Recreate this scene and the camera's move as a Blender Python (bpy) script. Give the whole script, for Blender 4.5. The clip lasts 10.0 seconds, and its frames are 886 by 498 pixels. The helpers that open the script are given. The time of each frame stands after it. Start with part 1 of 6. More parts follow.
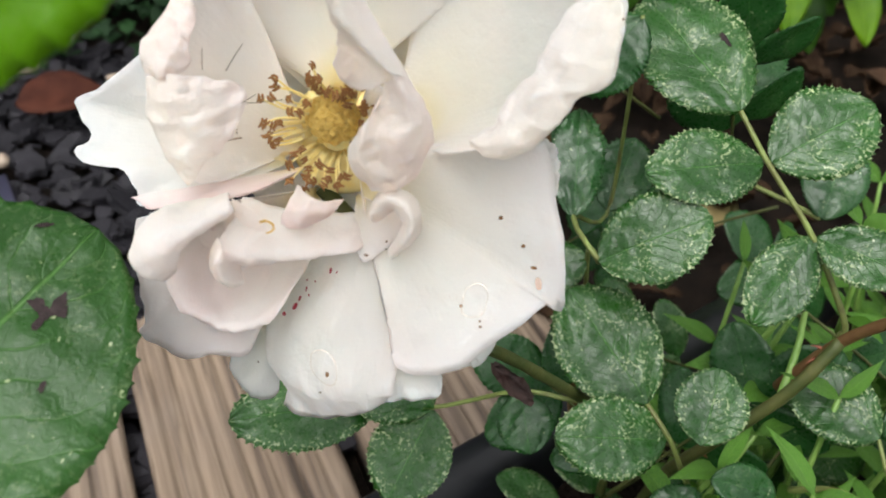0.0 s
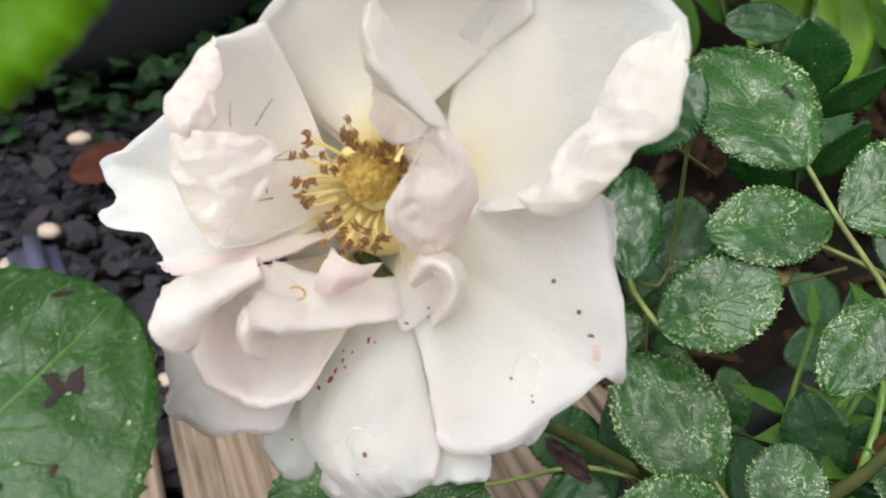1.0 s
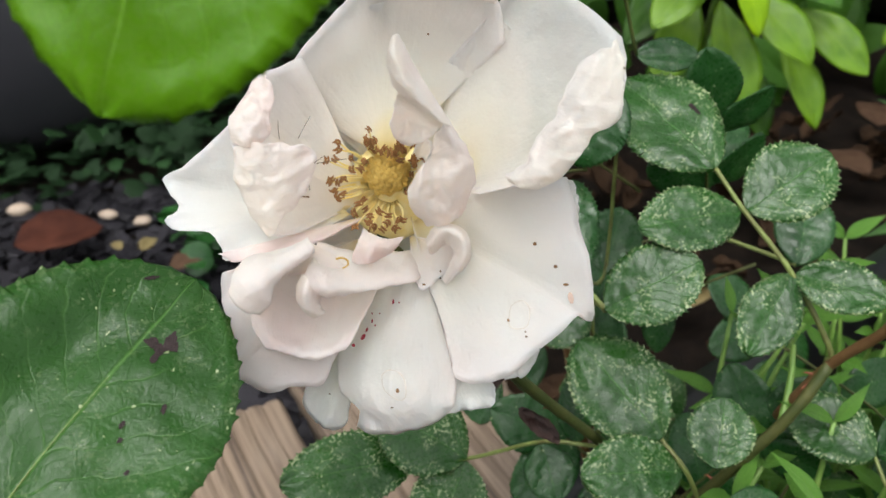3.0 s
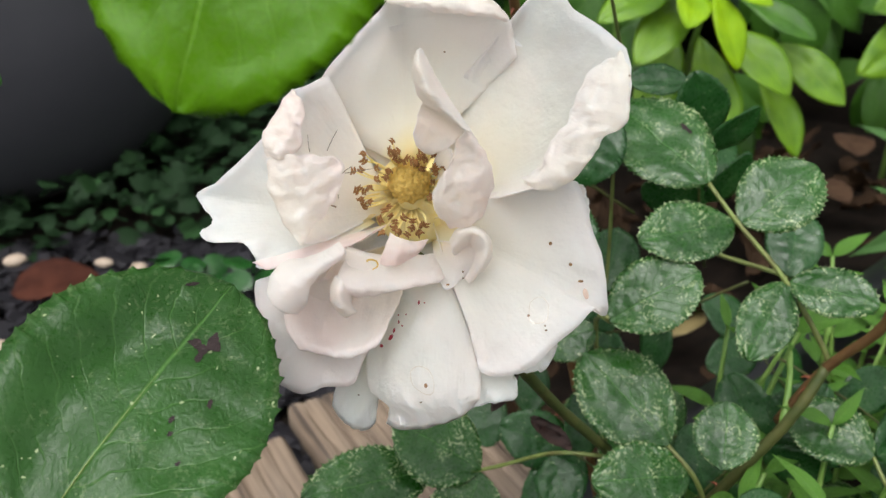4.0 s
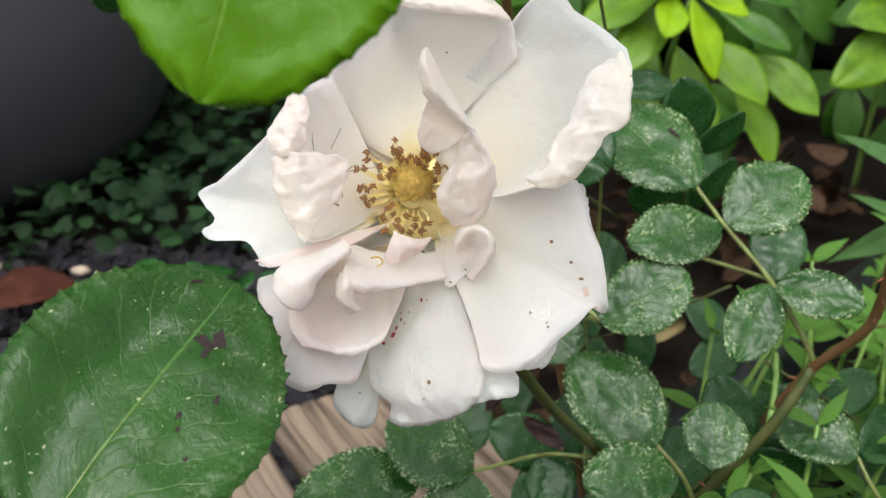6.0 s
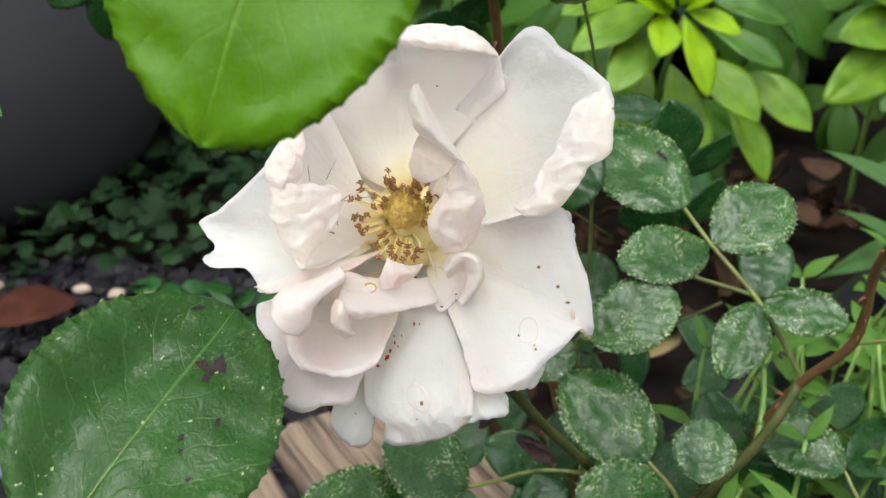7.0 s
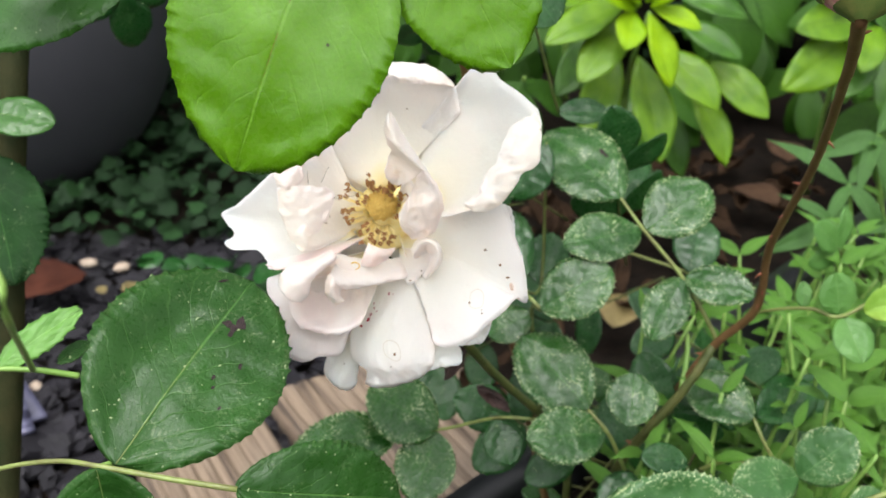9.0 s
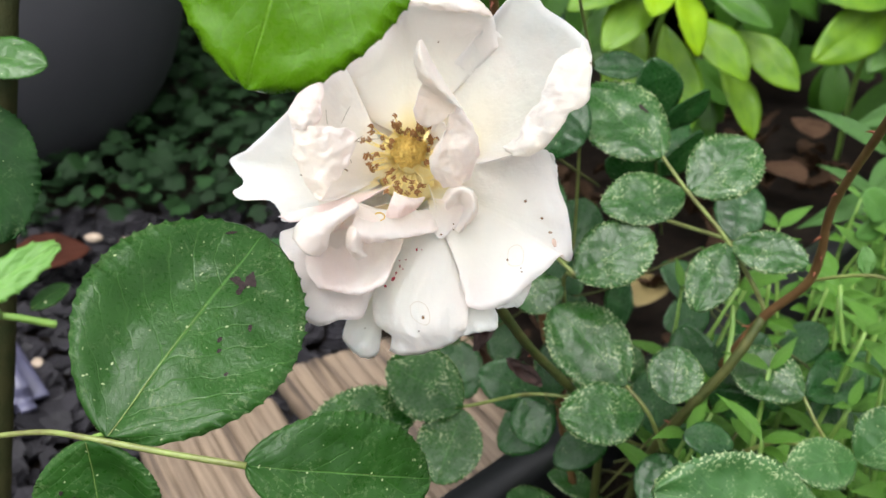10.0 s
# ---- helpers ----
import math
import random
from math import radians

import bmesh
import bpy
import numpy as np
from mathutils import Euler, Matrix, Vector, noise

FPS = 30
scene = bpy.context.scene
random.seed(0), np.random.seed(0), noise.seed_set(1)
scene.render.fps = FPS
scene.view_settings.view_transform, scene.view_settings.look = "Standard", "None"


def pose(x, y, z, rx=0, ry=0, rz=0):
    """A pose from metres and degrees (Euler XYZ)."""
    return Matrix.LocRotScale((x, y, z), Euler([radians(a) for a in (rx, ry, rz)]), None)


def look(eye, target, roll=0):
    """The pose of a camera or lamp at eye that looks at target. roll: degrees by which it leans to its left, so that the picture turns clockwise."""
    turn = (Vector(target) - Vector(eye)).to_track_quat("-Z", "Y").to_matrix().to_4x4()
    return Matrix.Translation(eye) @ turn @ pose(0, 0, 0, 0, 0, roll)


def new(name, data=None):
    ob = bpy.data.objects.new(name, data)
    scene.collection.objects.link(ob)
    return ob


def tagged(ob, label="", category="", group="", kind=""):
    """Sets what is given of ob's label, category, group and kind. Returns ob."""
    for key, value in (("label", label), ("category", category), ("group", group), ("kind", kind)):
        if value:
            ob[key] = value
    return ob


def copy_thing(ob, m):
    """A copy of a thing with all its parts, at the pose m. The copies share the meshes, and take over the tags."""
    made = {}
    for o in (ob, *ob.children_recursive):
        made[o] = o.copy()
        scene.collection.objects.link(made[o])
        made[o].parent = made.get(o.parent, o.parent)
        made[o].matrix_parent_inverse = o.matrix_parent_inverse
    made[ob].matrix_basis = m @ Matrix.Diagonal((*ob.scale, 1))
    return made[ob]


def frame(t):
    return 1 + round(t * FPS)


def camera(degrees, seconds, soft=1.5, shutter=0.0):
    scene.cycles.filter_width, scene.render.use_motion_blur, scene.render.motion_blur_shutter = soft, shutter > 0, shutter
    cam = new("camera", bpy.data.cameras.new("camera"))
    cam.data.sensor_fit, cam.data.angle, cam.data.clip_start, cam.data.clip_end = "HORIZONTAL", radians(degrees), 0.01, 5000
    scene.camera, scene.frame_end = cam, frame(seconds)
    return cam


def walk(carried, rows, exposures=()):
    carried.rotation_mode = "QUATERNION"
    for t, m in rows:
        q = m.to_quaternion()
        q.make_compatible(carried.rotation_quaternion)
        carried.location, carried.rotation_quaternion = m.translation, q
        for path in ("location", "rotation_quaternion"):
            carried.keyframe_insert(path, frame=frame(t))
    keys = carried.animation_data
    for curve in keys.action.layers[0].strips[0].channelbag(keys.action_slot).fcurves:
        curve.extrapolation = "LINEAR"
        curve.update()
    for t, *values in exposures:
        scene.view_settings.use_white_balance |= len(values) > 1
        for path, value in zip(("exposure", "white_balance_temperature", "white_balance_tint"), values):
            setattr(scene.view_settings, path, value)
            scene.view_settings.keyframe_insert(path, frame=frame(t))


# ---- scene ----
cam = camera(48.7, 10.0)
PATH = [
    (0, (0.046, 0.032, 0.668), (0.129, 1.662, -0.487), 3.4),
    (0.5, (0.049, 0.043, 0.661), (0.052, 1.711, -0.442), 1.5),
    (1, (0.047, 0.042, 0.661), (0.023, 1.747, -0.384), 0.8),
    (1.5, (0.051, 0.04, 0.663), (0.014, 1.768, -0.342), 0.1),
    (2, (0.046, 0.02, 0.664), (0.056, 1.773, -0.298), -0.9),
    (3.3, (0.031, -0.002, 0.669), (0.191, 1.769, -0.246), -0.4),
    (3.5, (0.031, -0.006, 0.667), (0.18, 1.789, -0.204), -1.3),
    (4, (0.024, -0.011, 0.666), (0.202, 1.791, -0.183), -1.5),
    (4.5, (0.018, -0.015, 0.666), (0.226, 1.793, -0.164), -1.3),
    (5, (0.018, -0.015, 0.665), (0.248, 1.792, -0.161), -0.9),
    (5.2, (0.016, -0.013, 0.666), (0.252, 1.791, -0.165), -0.7),
    (6.5, (0.019, -0.013, 0.664), (0.253, 1.793, -0.162), -0.8),
    (7, (0.019, -0.019, 0.67), (0.256, 1.796, -0.135), -1.1),
    (7.1, (0.019, -0.027, 0.677), (0.266, 1.793, -0.117), -0.8),
    (7.2, (0.02, -0.04, 0.691), (0.277, 1.783, -0.09), -0.7),
    (7.3, (0.025, -0.059, 0.709), (0.287, 1.769, -0.06), -1.0),
    (7.4, (0.026, -0.076, 0.724), (0.291, 1.756, -0.031), -1.2),
    (7.5, (0.026, -0.086, 0.73), (0.288, 1.75, -0.018), -2.0),
    (7.7, (0.019, -0.086, 0.728), (0.28, 1.735, -0.057), -0.5),
    (8, (0.018, -0.088, 0.712), (0.283, 1.726, -0.087), -1.0),
    (8.5, (0.017, -0.079, 0.702), (0.274, 1.716, -0.141), -0.6),
    (9, (0.018, -0.07, 0.696), (0.271, 1.72, -0.159), -0.7),
    (9.5, (0.02, -0.059, 0.68), (0.261, 1.723, -0.196), -1.0),
    (10, (0.015, -0.048, 0.677), (0.249, 1.732, -0.203), -0.6),
]
walk(cam, [(t, look(eye, target, roll)) for t, eye, target, roll in PATH],
     exposures=((0.0, 1.10), (2.0, 1.10), (3.5, 1.00), (5.0, 1.09), (6.5, 1.10), (7.0, 1.13), (7.5, 1.27), (8.0, 1.34), (10.0, 1.34)))
cam.data.dof.use_dof = True
cam.data.dof.focus_distance = 0.19
cam.data.dof.aperture_fstop = 35.0

# ---- world, sun, exposure ----
world = bpy.data.worlds.new("world")
world.use_nodes = True
scene.world = world
wn = world.node_tree.nodes
sky = wn.new("ShaderNodeTexSky")
sky.sky_type = "NISHITA"
sky.sun_disc = False
sky.sun_elevation, sky.sun_rotation = radians(63), radians(199)
sky.air_density, sky.dust_density, sky.ozone_density = 1.0, 4.0, 1.0
haze = wn.new("ShaderNodeHueSaturation")
haze.inputs["Saturation"].default_value = 0.03
world.node_tree.links.new(sky.outputs[0], haze.inputs["Color"])
world.node_tree.links.new(haze.outputs[0], wn["Background"].inputs["Color"])
wn["Background"].inputs["Strength"].default_value = 0.150
sun = new("sun", bpy.data.lights.new("sun", "SUN"))
sun.data.energy, sun.data.angle, sun.data.color = 0.78, radians(40), (1.0, 0.965, 0.91)
sun.matrix_world = look((-0.33, -0.78, 2.6), (0, 0.2, 0.5))


# ---- materials ----
def nodes_of(name):
    m = bpy.data.materials.new(name)
    m.use_nodes = True
    nt = m.node_tree
    return m, nt, nt.nodes["Principled BSDF"]


def node(nt, kind, **sets):
    n = nt.nodes.new(kind)
    for k, v in sets.items():
        n.inputs[k.replace("_", " ")].default_value = v
    return n


def noise_tex(nt, scale, detail=4.0, rough=0.55, coords="Object"):
    tc = nt.nodes.new("ShaderNodeTexCoord")
    n = node(nt, "ShaderNodeTexNoise", Scale=scale, Detail=detail, Roughness=rough)
    nt.links.new(tc.outputs[coords], n.inputs["Vector"])
    return n


def ramp(nt, src, stops):
    r = nt.nodes.new("ShaderNodeValToRGB")
    while len(r.color_ramp.elements) < len(stops):
        r.color_ramp.elements.new(0.5)
    for el, (p, c) in zip(r.color_ramp.elements, stops):
        el.position = p
        el.color = (c, c, c, 1) if isinstance(c, (int, float)) else (*c, 1)
    nt.links.new(src, r.inputs["Fac"])
    return r


def mix(nt, fac, a, b, mode="MIX"):
    m = nt.nodes.new("ShaderNodeMix")
    m.data_type, m.blend_type = "RGBA", mode
    for sock, v in ((m.inputs[0], fac), (m.inputs[6], a), (m.inputs[7], b)):
        if isinstance(v, bpy.types.NodeSocket):
            nt.links.new(v, sock)
        else:
            sock.default_value = v if isinstance(v, float) else (*v, 1)
    return m.outputs[2]


def maths(nt, op, a, b=0.0):
    m = nt.nodes.new("ShaderNodeMath")
    m.operation = op
    for sock, v in zip(m.inputs, (a, b)):
        if isinstance(v, bpy.types.NodeSocket):
            nt.links.new(v, sock)
        else:
            sock.default_value = v
    return m.outputs[0]


def bump(nt, bsdf, height, strength, distance):
    b = node(nt, "ShaderNodeBump", Strength=strength, Distance=distance)
    nt.links.new(height, b.inputs["Height"])
    nt.links.new(b.outputs[0], bsdf.inputs["Normal"])
    return b


def thin(nt, bsdf, colour, share):
    """Light through a thin blade: part of the surface passes light on."""
    out = nt.nodes["Material Output"]
    tr = nt.nodes.new("ShaderNodeBsdfTranslucent")
    if isinstance(colour, bpy.types.NodeSocket):
        nt.links.new(colour, tr.inputs["Color"])
    else:
        tr.inputs["Color"].default_value = (*colour, 1)
    mx = nt.nodes.new("ShaderNodeMixShader")
    mx.inputs[0].default_value = share
    nt.links.new(bsdf.outputs[0], mx.inputs[1])
    nt.links.new(tr.outputs[0], mx.inputs[2])
    nt.links.new(mx.outputs[0], out.inputs["Surface"])


def plain(name, a, b, scale, rough=0.6, bumpy=0.3, depth=0.0005, metal=0.0, spec=0.5):
    """Two-tone grained surface with fine relief."""
    m, nt, p = nodes_of(name)
    n = noise_tex(nt, scale, 6.0)
    f = noise_tex(nt, scale * 9, 3.0)
    c = mix(nt, ramp(nt, n.outputs[0], [(0.32, 0.0), (0.68, 1.0)]).outputs[0], a, b)
    c = mix(nt, 0.25, c, mix(nt, f.outputs[0], a, b))
    nt.links.new(c, p.inputs["Base Color"])
    p.inputs["Roughness"].default_value, p.inputs["Metallic"].default_value = rough, metal
    p.inputs["Specular IOR Level"].default_value = spec
    bump(nt, p, maths(nt, "ADD", n.outputs[0], f.outputs[0]), bumpy, depth)
    return m


def leaf_material(name, deep, light, vein, speck=(0.46, 0.54, 0.30), specks=0.0, rough=0.38, edge=0.0, tint=None, blemish=0.0, sheen=0.45, relief=0.5, islands=None):
    """Leaf blade: veins from the blade's own map, flecks, blotches, sheen."""
    m, nt, p = nodes_of(name)
    uv = nt.nodes.new("ShaderNodeUVMap")
    sep = nt.nodes.new("ShaderNodeSeparateXYZ")
    nt.links.new(uv.outputs[0], sep.inputs[0])
    across = maths(nt, "ABSOLUTE", maths(nt, "SUBTRACT", sep.outputs[0], 0.5))
    along = sep.outputs[1]
    info = nt.nodes.new("ShaderNodeObjectInfo")
    big = noise_tex(nt, 55, 3.0)
    fine = noise_tex(nt, 900, 3.0, 0.6)
    col = mix(nt, ramp(nt, big.outputs[0], [(0.3, 0.0), (0.7, 1.0)]).outputs[0], deep, light)
    col = mix(nt, maths(nt, "MULTIPLY", info.outputs["Random"], 0.35), col, light)
    if islands:
        isle = nt.nodes.new("ShaderNodeNewGeometry").outputs["Random Per Island"]
        col = mix(nt, ramp(nt, isle, [(0.0, 0.0), (0.75, 0.15), (1.0, 0.9)]).outputs[0], col, islands)
    wob = noise_tex(nt, 120, 2.0)
    lane = maths(nt, "ADD", maths(nt, "SUBTRACT", maths(nt, "MULTIPLY", along, 8.0), maths(nt, "MULTIPLY", across, 6.0)),
                 maths(nt, "MULTIPLY", wob.outputs[0], 0.9))
    side = ramp(nt, maths(nt, "PINGPONG", lane, 0.5), [(0.0, 1.0), (0.06, 0.0)]).outputs[0]
    mid = ramp(nt, across, [(0.003, 0.9), (0.011, 0.0)]).outputs[0]
    net = nt.nodes.new("ShaderNodeTexVoronoi")
    net.feature = "DISTANCE_TO_EDGE"
    net.inputs["Scale"].default_value = 420
    tc = nt.nodes.new("ShaderNodeTexCoord")
    nt.links.new(tc.outputs["Object"], net.inputs["Vector"])
    cell = ramp(nt, net.outputs[0], [(0.0, 0.0), (0.12, 1.0)]).outputs[0]
    veins = maths(nt, "MAXIMUM", mid, maths(nt, "MULTIPLY", side, ramp(nt, noise_tex(nt, 90, 2.0).outputs[0], [(0.4, 0.06), (0.65, 0.40)]).outputs[0]))
    col = mix(nt, veins, col, vein)
    if specks:
        patch = ramp(nt, noise_tex(nt, 130, 2.0).outputs[0], [(0.50, 0.0), (0.70, 1.0)]).outputs[0]
        rim = ramp(nt, across, [(0.33, 0.0), (0.48, edge)]).outputs[0]
        dots = ramp(nt, noise_tex(nt, 1150, 2.0, 0.6).outputs[0], [(0.56, 0.0), (0.585, 1.0)]).outputs[0]
        amount = maths(nt, "MULTIPLY", dots, maths(nt, "ADD", maths(nt, "MULTIPLY", patch, specks), rim))
        band = ramp(nt, maths(nt, "ADD", across, maths(nt, "MULTIPLY", noise_tex(nt, 210, 2.0).outputs[0], 0.16)), [(0.565, 0.0), (0.60, edge * 0.75)]).outputs[0]
        amount = maths(nt, "ADD", amount, band)
        few = ramp(nt, noise_tex(nt, 700, 1.0).outputs[0], [(0.73, 0.0), (0.77, 0.6)]).outputs[0]
        col = mix(nt, maths(nt, "MINIMUM", maths(nt, "ADD", amount, few), 0.95), col, speck)
    if blemish:
        blot = ramp(nt, noise_tex(nt, 95, 3.0).outputs[0], [(1.0 - blemish, 0.0), (1.03 - blemish, 1.0)]).outputs[0]
        col = mix(nt, blot, col, tint or (0.05, 0.03, 0.03))
    nt.links.new(col, p.inputs["Base Color"])
    p.inputs["Specular IOR Level"].default_value = sheen
    nt.links.new(ramp(nt, fine.outputs[0], [(0.3, rough - 0.07), (0.7, rough + 0.13)]).outputs[0], p.inputs["Roughness"])
    h = maths(nt, "ADD", maths(nt, "MULTIPLY", cell, 0.04), maths(nt, "MULTIPLY", fine.outputs[0], 0.18))
    h = maths(nt, "SUBTRACT", h, maths(nt, "MULTIPLY", veins, 0.5))
    h = maths(nt, "ADD", h, maths(nt, "MULTIPLY", big.outputs[0], 1.5))
    quilt = maths(nt, "POWER", maths(nt, "PINGPONG", lane, 0.5), 0.5)
    h = maths(nt, "ADD", h, maths(nt, "MULTIPLY", maths(nt, "MULTIPLY", quilt, wob.outputs[0]), 0.3))
    crinkle = node(nt, "ShaderNodeTexNoise", Scale=330.0, Detail=3.0, Distortion=1.6)
    nt.links.new(tc.outputs["Object"], crinkle.inputs["Vector"])
    h = maths(nt, "ADD", h, maths(nt, "MULTIPLY", crinkle.outputs[0], 0.55))
    bump(nt, p, h, relief, 0.0007)
    thin(nt, p, mix(nt, 0.5, col, light), 0.22)
    return m


LEAF = {}
LEAF["mottled"] = leaf_material("rose_leaf_mottled", (0.008, 0.043, 0.006), (0.024, 0.098, 0.013), (0.06, 0.17, 0.035), specks=0.55, edge=0.5, rough=0.27)
LEAF["dark"] = leaf_material("rose_leaf_dark", (0.007, 0.042, 0.009), (0.018, 0.084, 0.016), (0.04, 0.14, 0.03), specks=0.12, rough=0.28, relief=0.3)
LEAF["big"] = leaf_material("rose_leaf_big", (0.010, 0.043, 0.006), (0.022, 0.080, 0.012), (0.068, 0.165, 0.036), specks=0.12, edge=0.05, rough=0.30, sheen=0.24)
LEAF["bright"] = leaf_material("rose_leaf_bright", (0.060, 0.170, 0.003), (0.100, 0.248, 0.006), (0.125, 0.28, 0.02), rough=0.25, relief=0.32, sheen=0.52)
LEAF["mid"] = leaf_material("rose_leaf_mid", (0.018, 0.078, 0.009), (0.038, 0.130, 0.017), (0.08, 0.19, 0.04), specks=0.05, rough=0.3, relief=0.28, sheen=0.45)
LEAF["fresh"] = leaf_material("rose_leaf_fresh", (0.046, 0.140, 0.016), (0.088, 0.220, 0.028), (0.13, 0.29, 0.05), specks=0.06, rough=0.34, relief=0.28, sheen=0.35)
LEAF["pale"] = leaf_material("rose_leaf_pale", (0.024, 0.085, 0.020), (0.050, 0.140, 0.036), (0.10, 0.21, 0.07), specks=0.5, edge=0.6, rough=0.33)
LEAF["young"] = leaf_material("rose_leaf_young", (0.055, 0.16, 0.028), (0.10, 0.24, 0.05), (0.14, 0.28, 0.08), rough=0.42)
LEAF["yellowing"] = leaf_material("rose_leaf_yellowing", (0.12, 0.30, 0.03), (0.26, 0.40, 0.05), (0.28, 0.42, 0.1), rough=0.42, blemish=0.36, tint=(0.3, 0.09, 0.03))
LEAF["sprout"] = leaf_material("weed_leaf", (0.08, 0.22, 0.035), (0.14, 0.31, 0.06), (0.3, 0.5, 0.16), rough=0.45)
LEAF["lance"] = leaf_material("lance_weed_leaf", (0.026, 0.086, 0.016), (0.060, 0.150, 0.030), (0.09, 0.20, 0.05), rough=0.42, sheen=0.35)
LEAF["weed"] = leaf_material("bed_weed_leaf", (0.028, 0.104, 0.010), (0.105, 0.255, 0.024), (0.16, 0.33, 0.06), rough=0.40)
LEAF["shrub_green"] = leaf_material("shrub_leaf_green", (0.046, 0.128, 0.003), (0.128, 0.258, 0.007), (0.16, 0.29, 0.02), rough=0.36, sheen=0.35)
LEAF["shrub_dark"] = leaf_material("shrub_leaf_dark", (0.014, 0.062, 0.004), (0.050, 0.140, 0.012), (0.08, 0.18, 0.02), rough=0.36, sheen=0.35)
LEAF["shrub_lime"] = leaf_material("shrub_leaf_lime", (0.12, 0.26, 0.002), (0.23, 0.39, 0.003), (0.28, 0.42, 0.01), rough=0.4, sheen=0.2)
# Deep shade is put into this near-black green, for ground cover and hedge alike.
LEAF["cover"] = leaf_material("shade_toned_cover_leaf", (0.004, 0.013, 0.004), (0.010, 0.030, 0.010), (0.014, 0.04, 0.014), rough=0.7, sheen=0.2, islands=(0.020, 0.060, 0.017))
# Darker, duller copy of the rose leaf; shade from foliage above is in its colour.
LEAF["shade"] = leaf_material("rose_leaf_painted_shade", (0.005, 0.026, 0.005), (0.013, 0.052, 0.010), (0.03, 0.09, 0.02), specks=0.1, rough=0.6, sheen=0.15)
LEAF["straw"] = leaf_material("straw_leaf", (0.12, 0.095, 0.035), (0.22, 0.17, 0.07), (0.2, 0.16, 0.06), rough=0.7)
LEAF["orange"] = leaf_material("orange_dead_leaf", (0.045, 0.024, 0.014), (0.095, 0.054, 0.032), (0.11, 0.06, 0.036), rough=0.75, sheen=0.2)
LEAF["rust"] = leaf_material("rust_dead_leaf", (0.030, 0.009, 0.006), (0.075, 0.024, 0.014), (0.06, 0.02, 0.012), rough=0.8, sheen=0.15)
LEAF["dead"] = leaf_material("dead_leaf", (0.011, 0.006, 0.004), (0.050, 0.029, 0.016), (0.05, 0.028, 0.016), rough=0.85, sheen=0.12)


def petal_material():
    m, nt, p = nodes_of("rose_petal")
    uv = nt.nodes.new("ShaderNodeUVMap")
    sep = nt.nodes.new("ShaderNodeSeparateXYZ")
    nt.links.new(uv.outputs[0], sep.inputs[0])
    pink = nt.nodes.new("ShaderNodeAttribute")
    pink.attribute_name = "blush"
    soft = noise_tex(nt, 70, 3.0)
    base = ramp(nt, sep.outputs[1], [(0.0, (0.86, 0.68, 0.20)), (0.10, (0.93, 0.83, 0.48)), (0.24, (0.96, 0.91, 0.77)), (0.46, (0.965, 0.93, 0.85)), (0.8, (0.965, 0.94, 0.895)), (1.0, (0.965, 0.945, 0.93))]).outputs[0]
    amount = maths(nt, "MULTIPLY", pink.outputs["Fac"], ramp(nt, soft.outputs[0], [(0.3, 0.25), (0.7, 1.0)]).outputs[0])
    col = mix(nt, amount, base, (0.88, 0.60, 0.57))
    faint = ramp(nt, noise_tex(nt, 38, 2.0).outputs[0], [(0.38, 0.0), (0.70, 0.24)]).outputs[0]
    col = mix(nt, faint, col, (0.95, 0.81, 0.785))
    nt.links.new(col, p.inputs["Base Color"])
    p.inputs["Roughness"].default_value = 0.65
    p.inputs["Specular IOR Level"].default_value = 0.14
    p.inputs["Subsurface Weight"].default_value = 0.5
    p.inputs["Subsurface Radius"].default_value = (1.0, 0.62, 0.5)
    p.inputs["Subsurface Scale"].default_value = 0.004
    ray = node(nt, "ShaderNodeTexNoise", Scale=1.0, Detail=3.0)
    mp = nt.nodes.new("ShaderNodeMapping")
    mp.inputs["Scale"].default_value = (46, 4, 1)
    nt.links.new(uv.outputs[0], mp.inputs["Vector"])
    nt.links.new(mp.outputs[0], ray.inputs["Vector"])
    grain = noise_tex(nt, 1500, 2.0)
    crease = noise_tex(nt, 120, 5.0)
    h = maths(nt, "ADD", maths(nt, "MULTIPLY", ray.outputs[0], 0.3), maths(nt, "MULTIPLY", grain.outputs[0], 0.15))
    h = maths(nt, "ADD", h, maths(nt, "MULTIPLY", crease.outputs[0], 2.1))
    bump(nt, p, h, 0.45, 0.0010)
    thin(nt, p, mix(nt, 0.4, col, (0.98, 0.95, 0.92)), 0.46)
    return m


PETAL = petal_material()
RED_SPECK = plain("red_speck", (0.32, 0.01, 0.03), (0.5, 0.04, 0.07), 900, 0.6)
BROWN_SPECK = plain("brown_speck", (0.12, 0.06, 0.025), (0.26, 0.14, 0.06), 900, 0.7)
STAIN = plain("petal_stain", (0.78, 0.70, 0.62), (0.84, 0.77, 0.70), 600, 0.6)
BRUISE = plain("petal_bruise", (0.40, 0.28, 0.22), (0.58, 0.45, 0.38), 500, 0.6)
LEAF_SPOT = plain("leaf_spot", (0.014, 0.010, 0.010), (0.038, 0.026, 0.026), 900, 0.7, spec=0.15)
FILAMENT = plain("filament", (0.92, 0.72, 0.22), (0.95, 0.85, 0.46), 500, 0.5)
ANTHER = plain("anther", (0.20, 0.075, 0.020), (0.52, 0.26, 0.085), 900, 0.7, 0.6)
STYLE = plain("style_cluster", (0.80, 0.48, 0.07), (0.93, 0.70, 0.22), 900, 0.5, 0.8, 0.0008)
HAIR = plain("dry_hair", (0.12, 0.09, 0.06), (0.24, 0.18, 0.12), 800, 0.7)
STEM_GREEN = plain("green_stem", (0.10, 0.22, 0.035), (0.20, 0.32, 0.07), 160, 0.45)
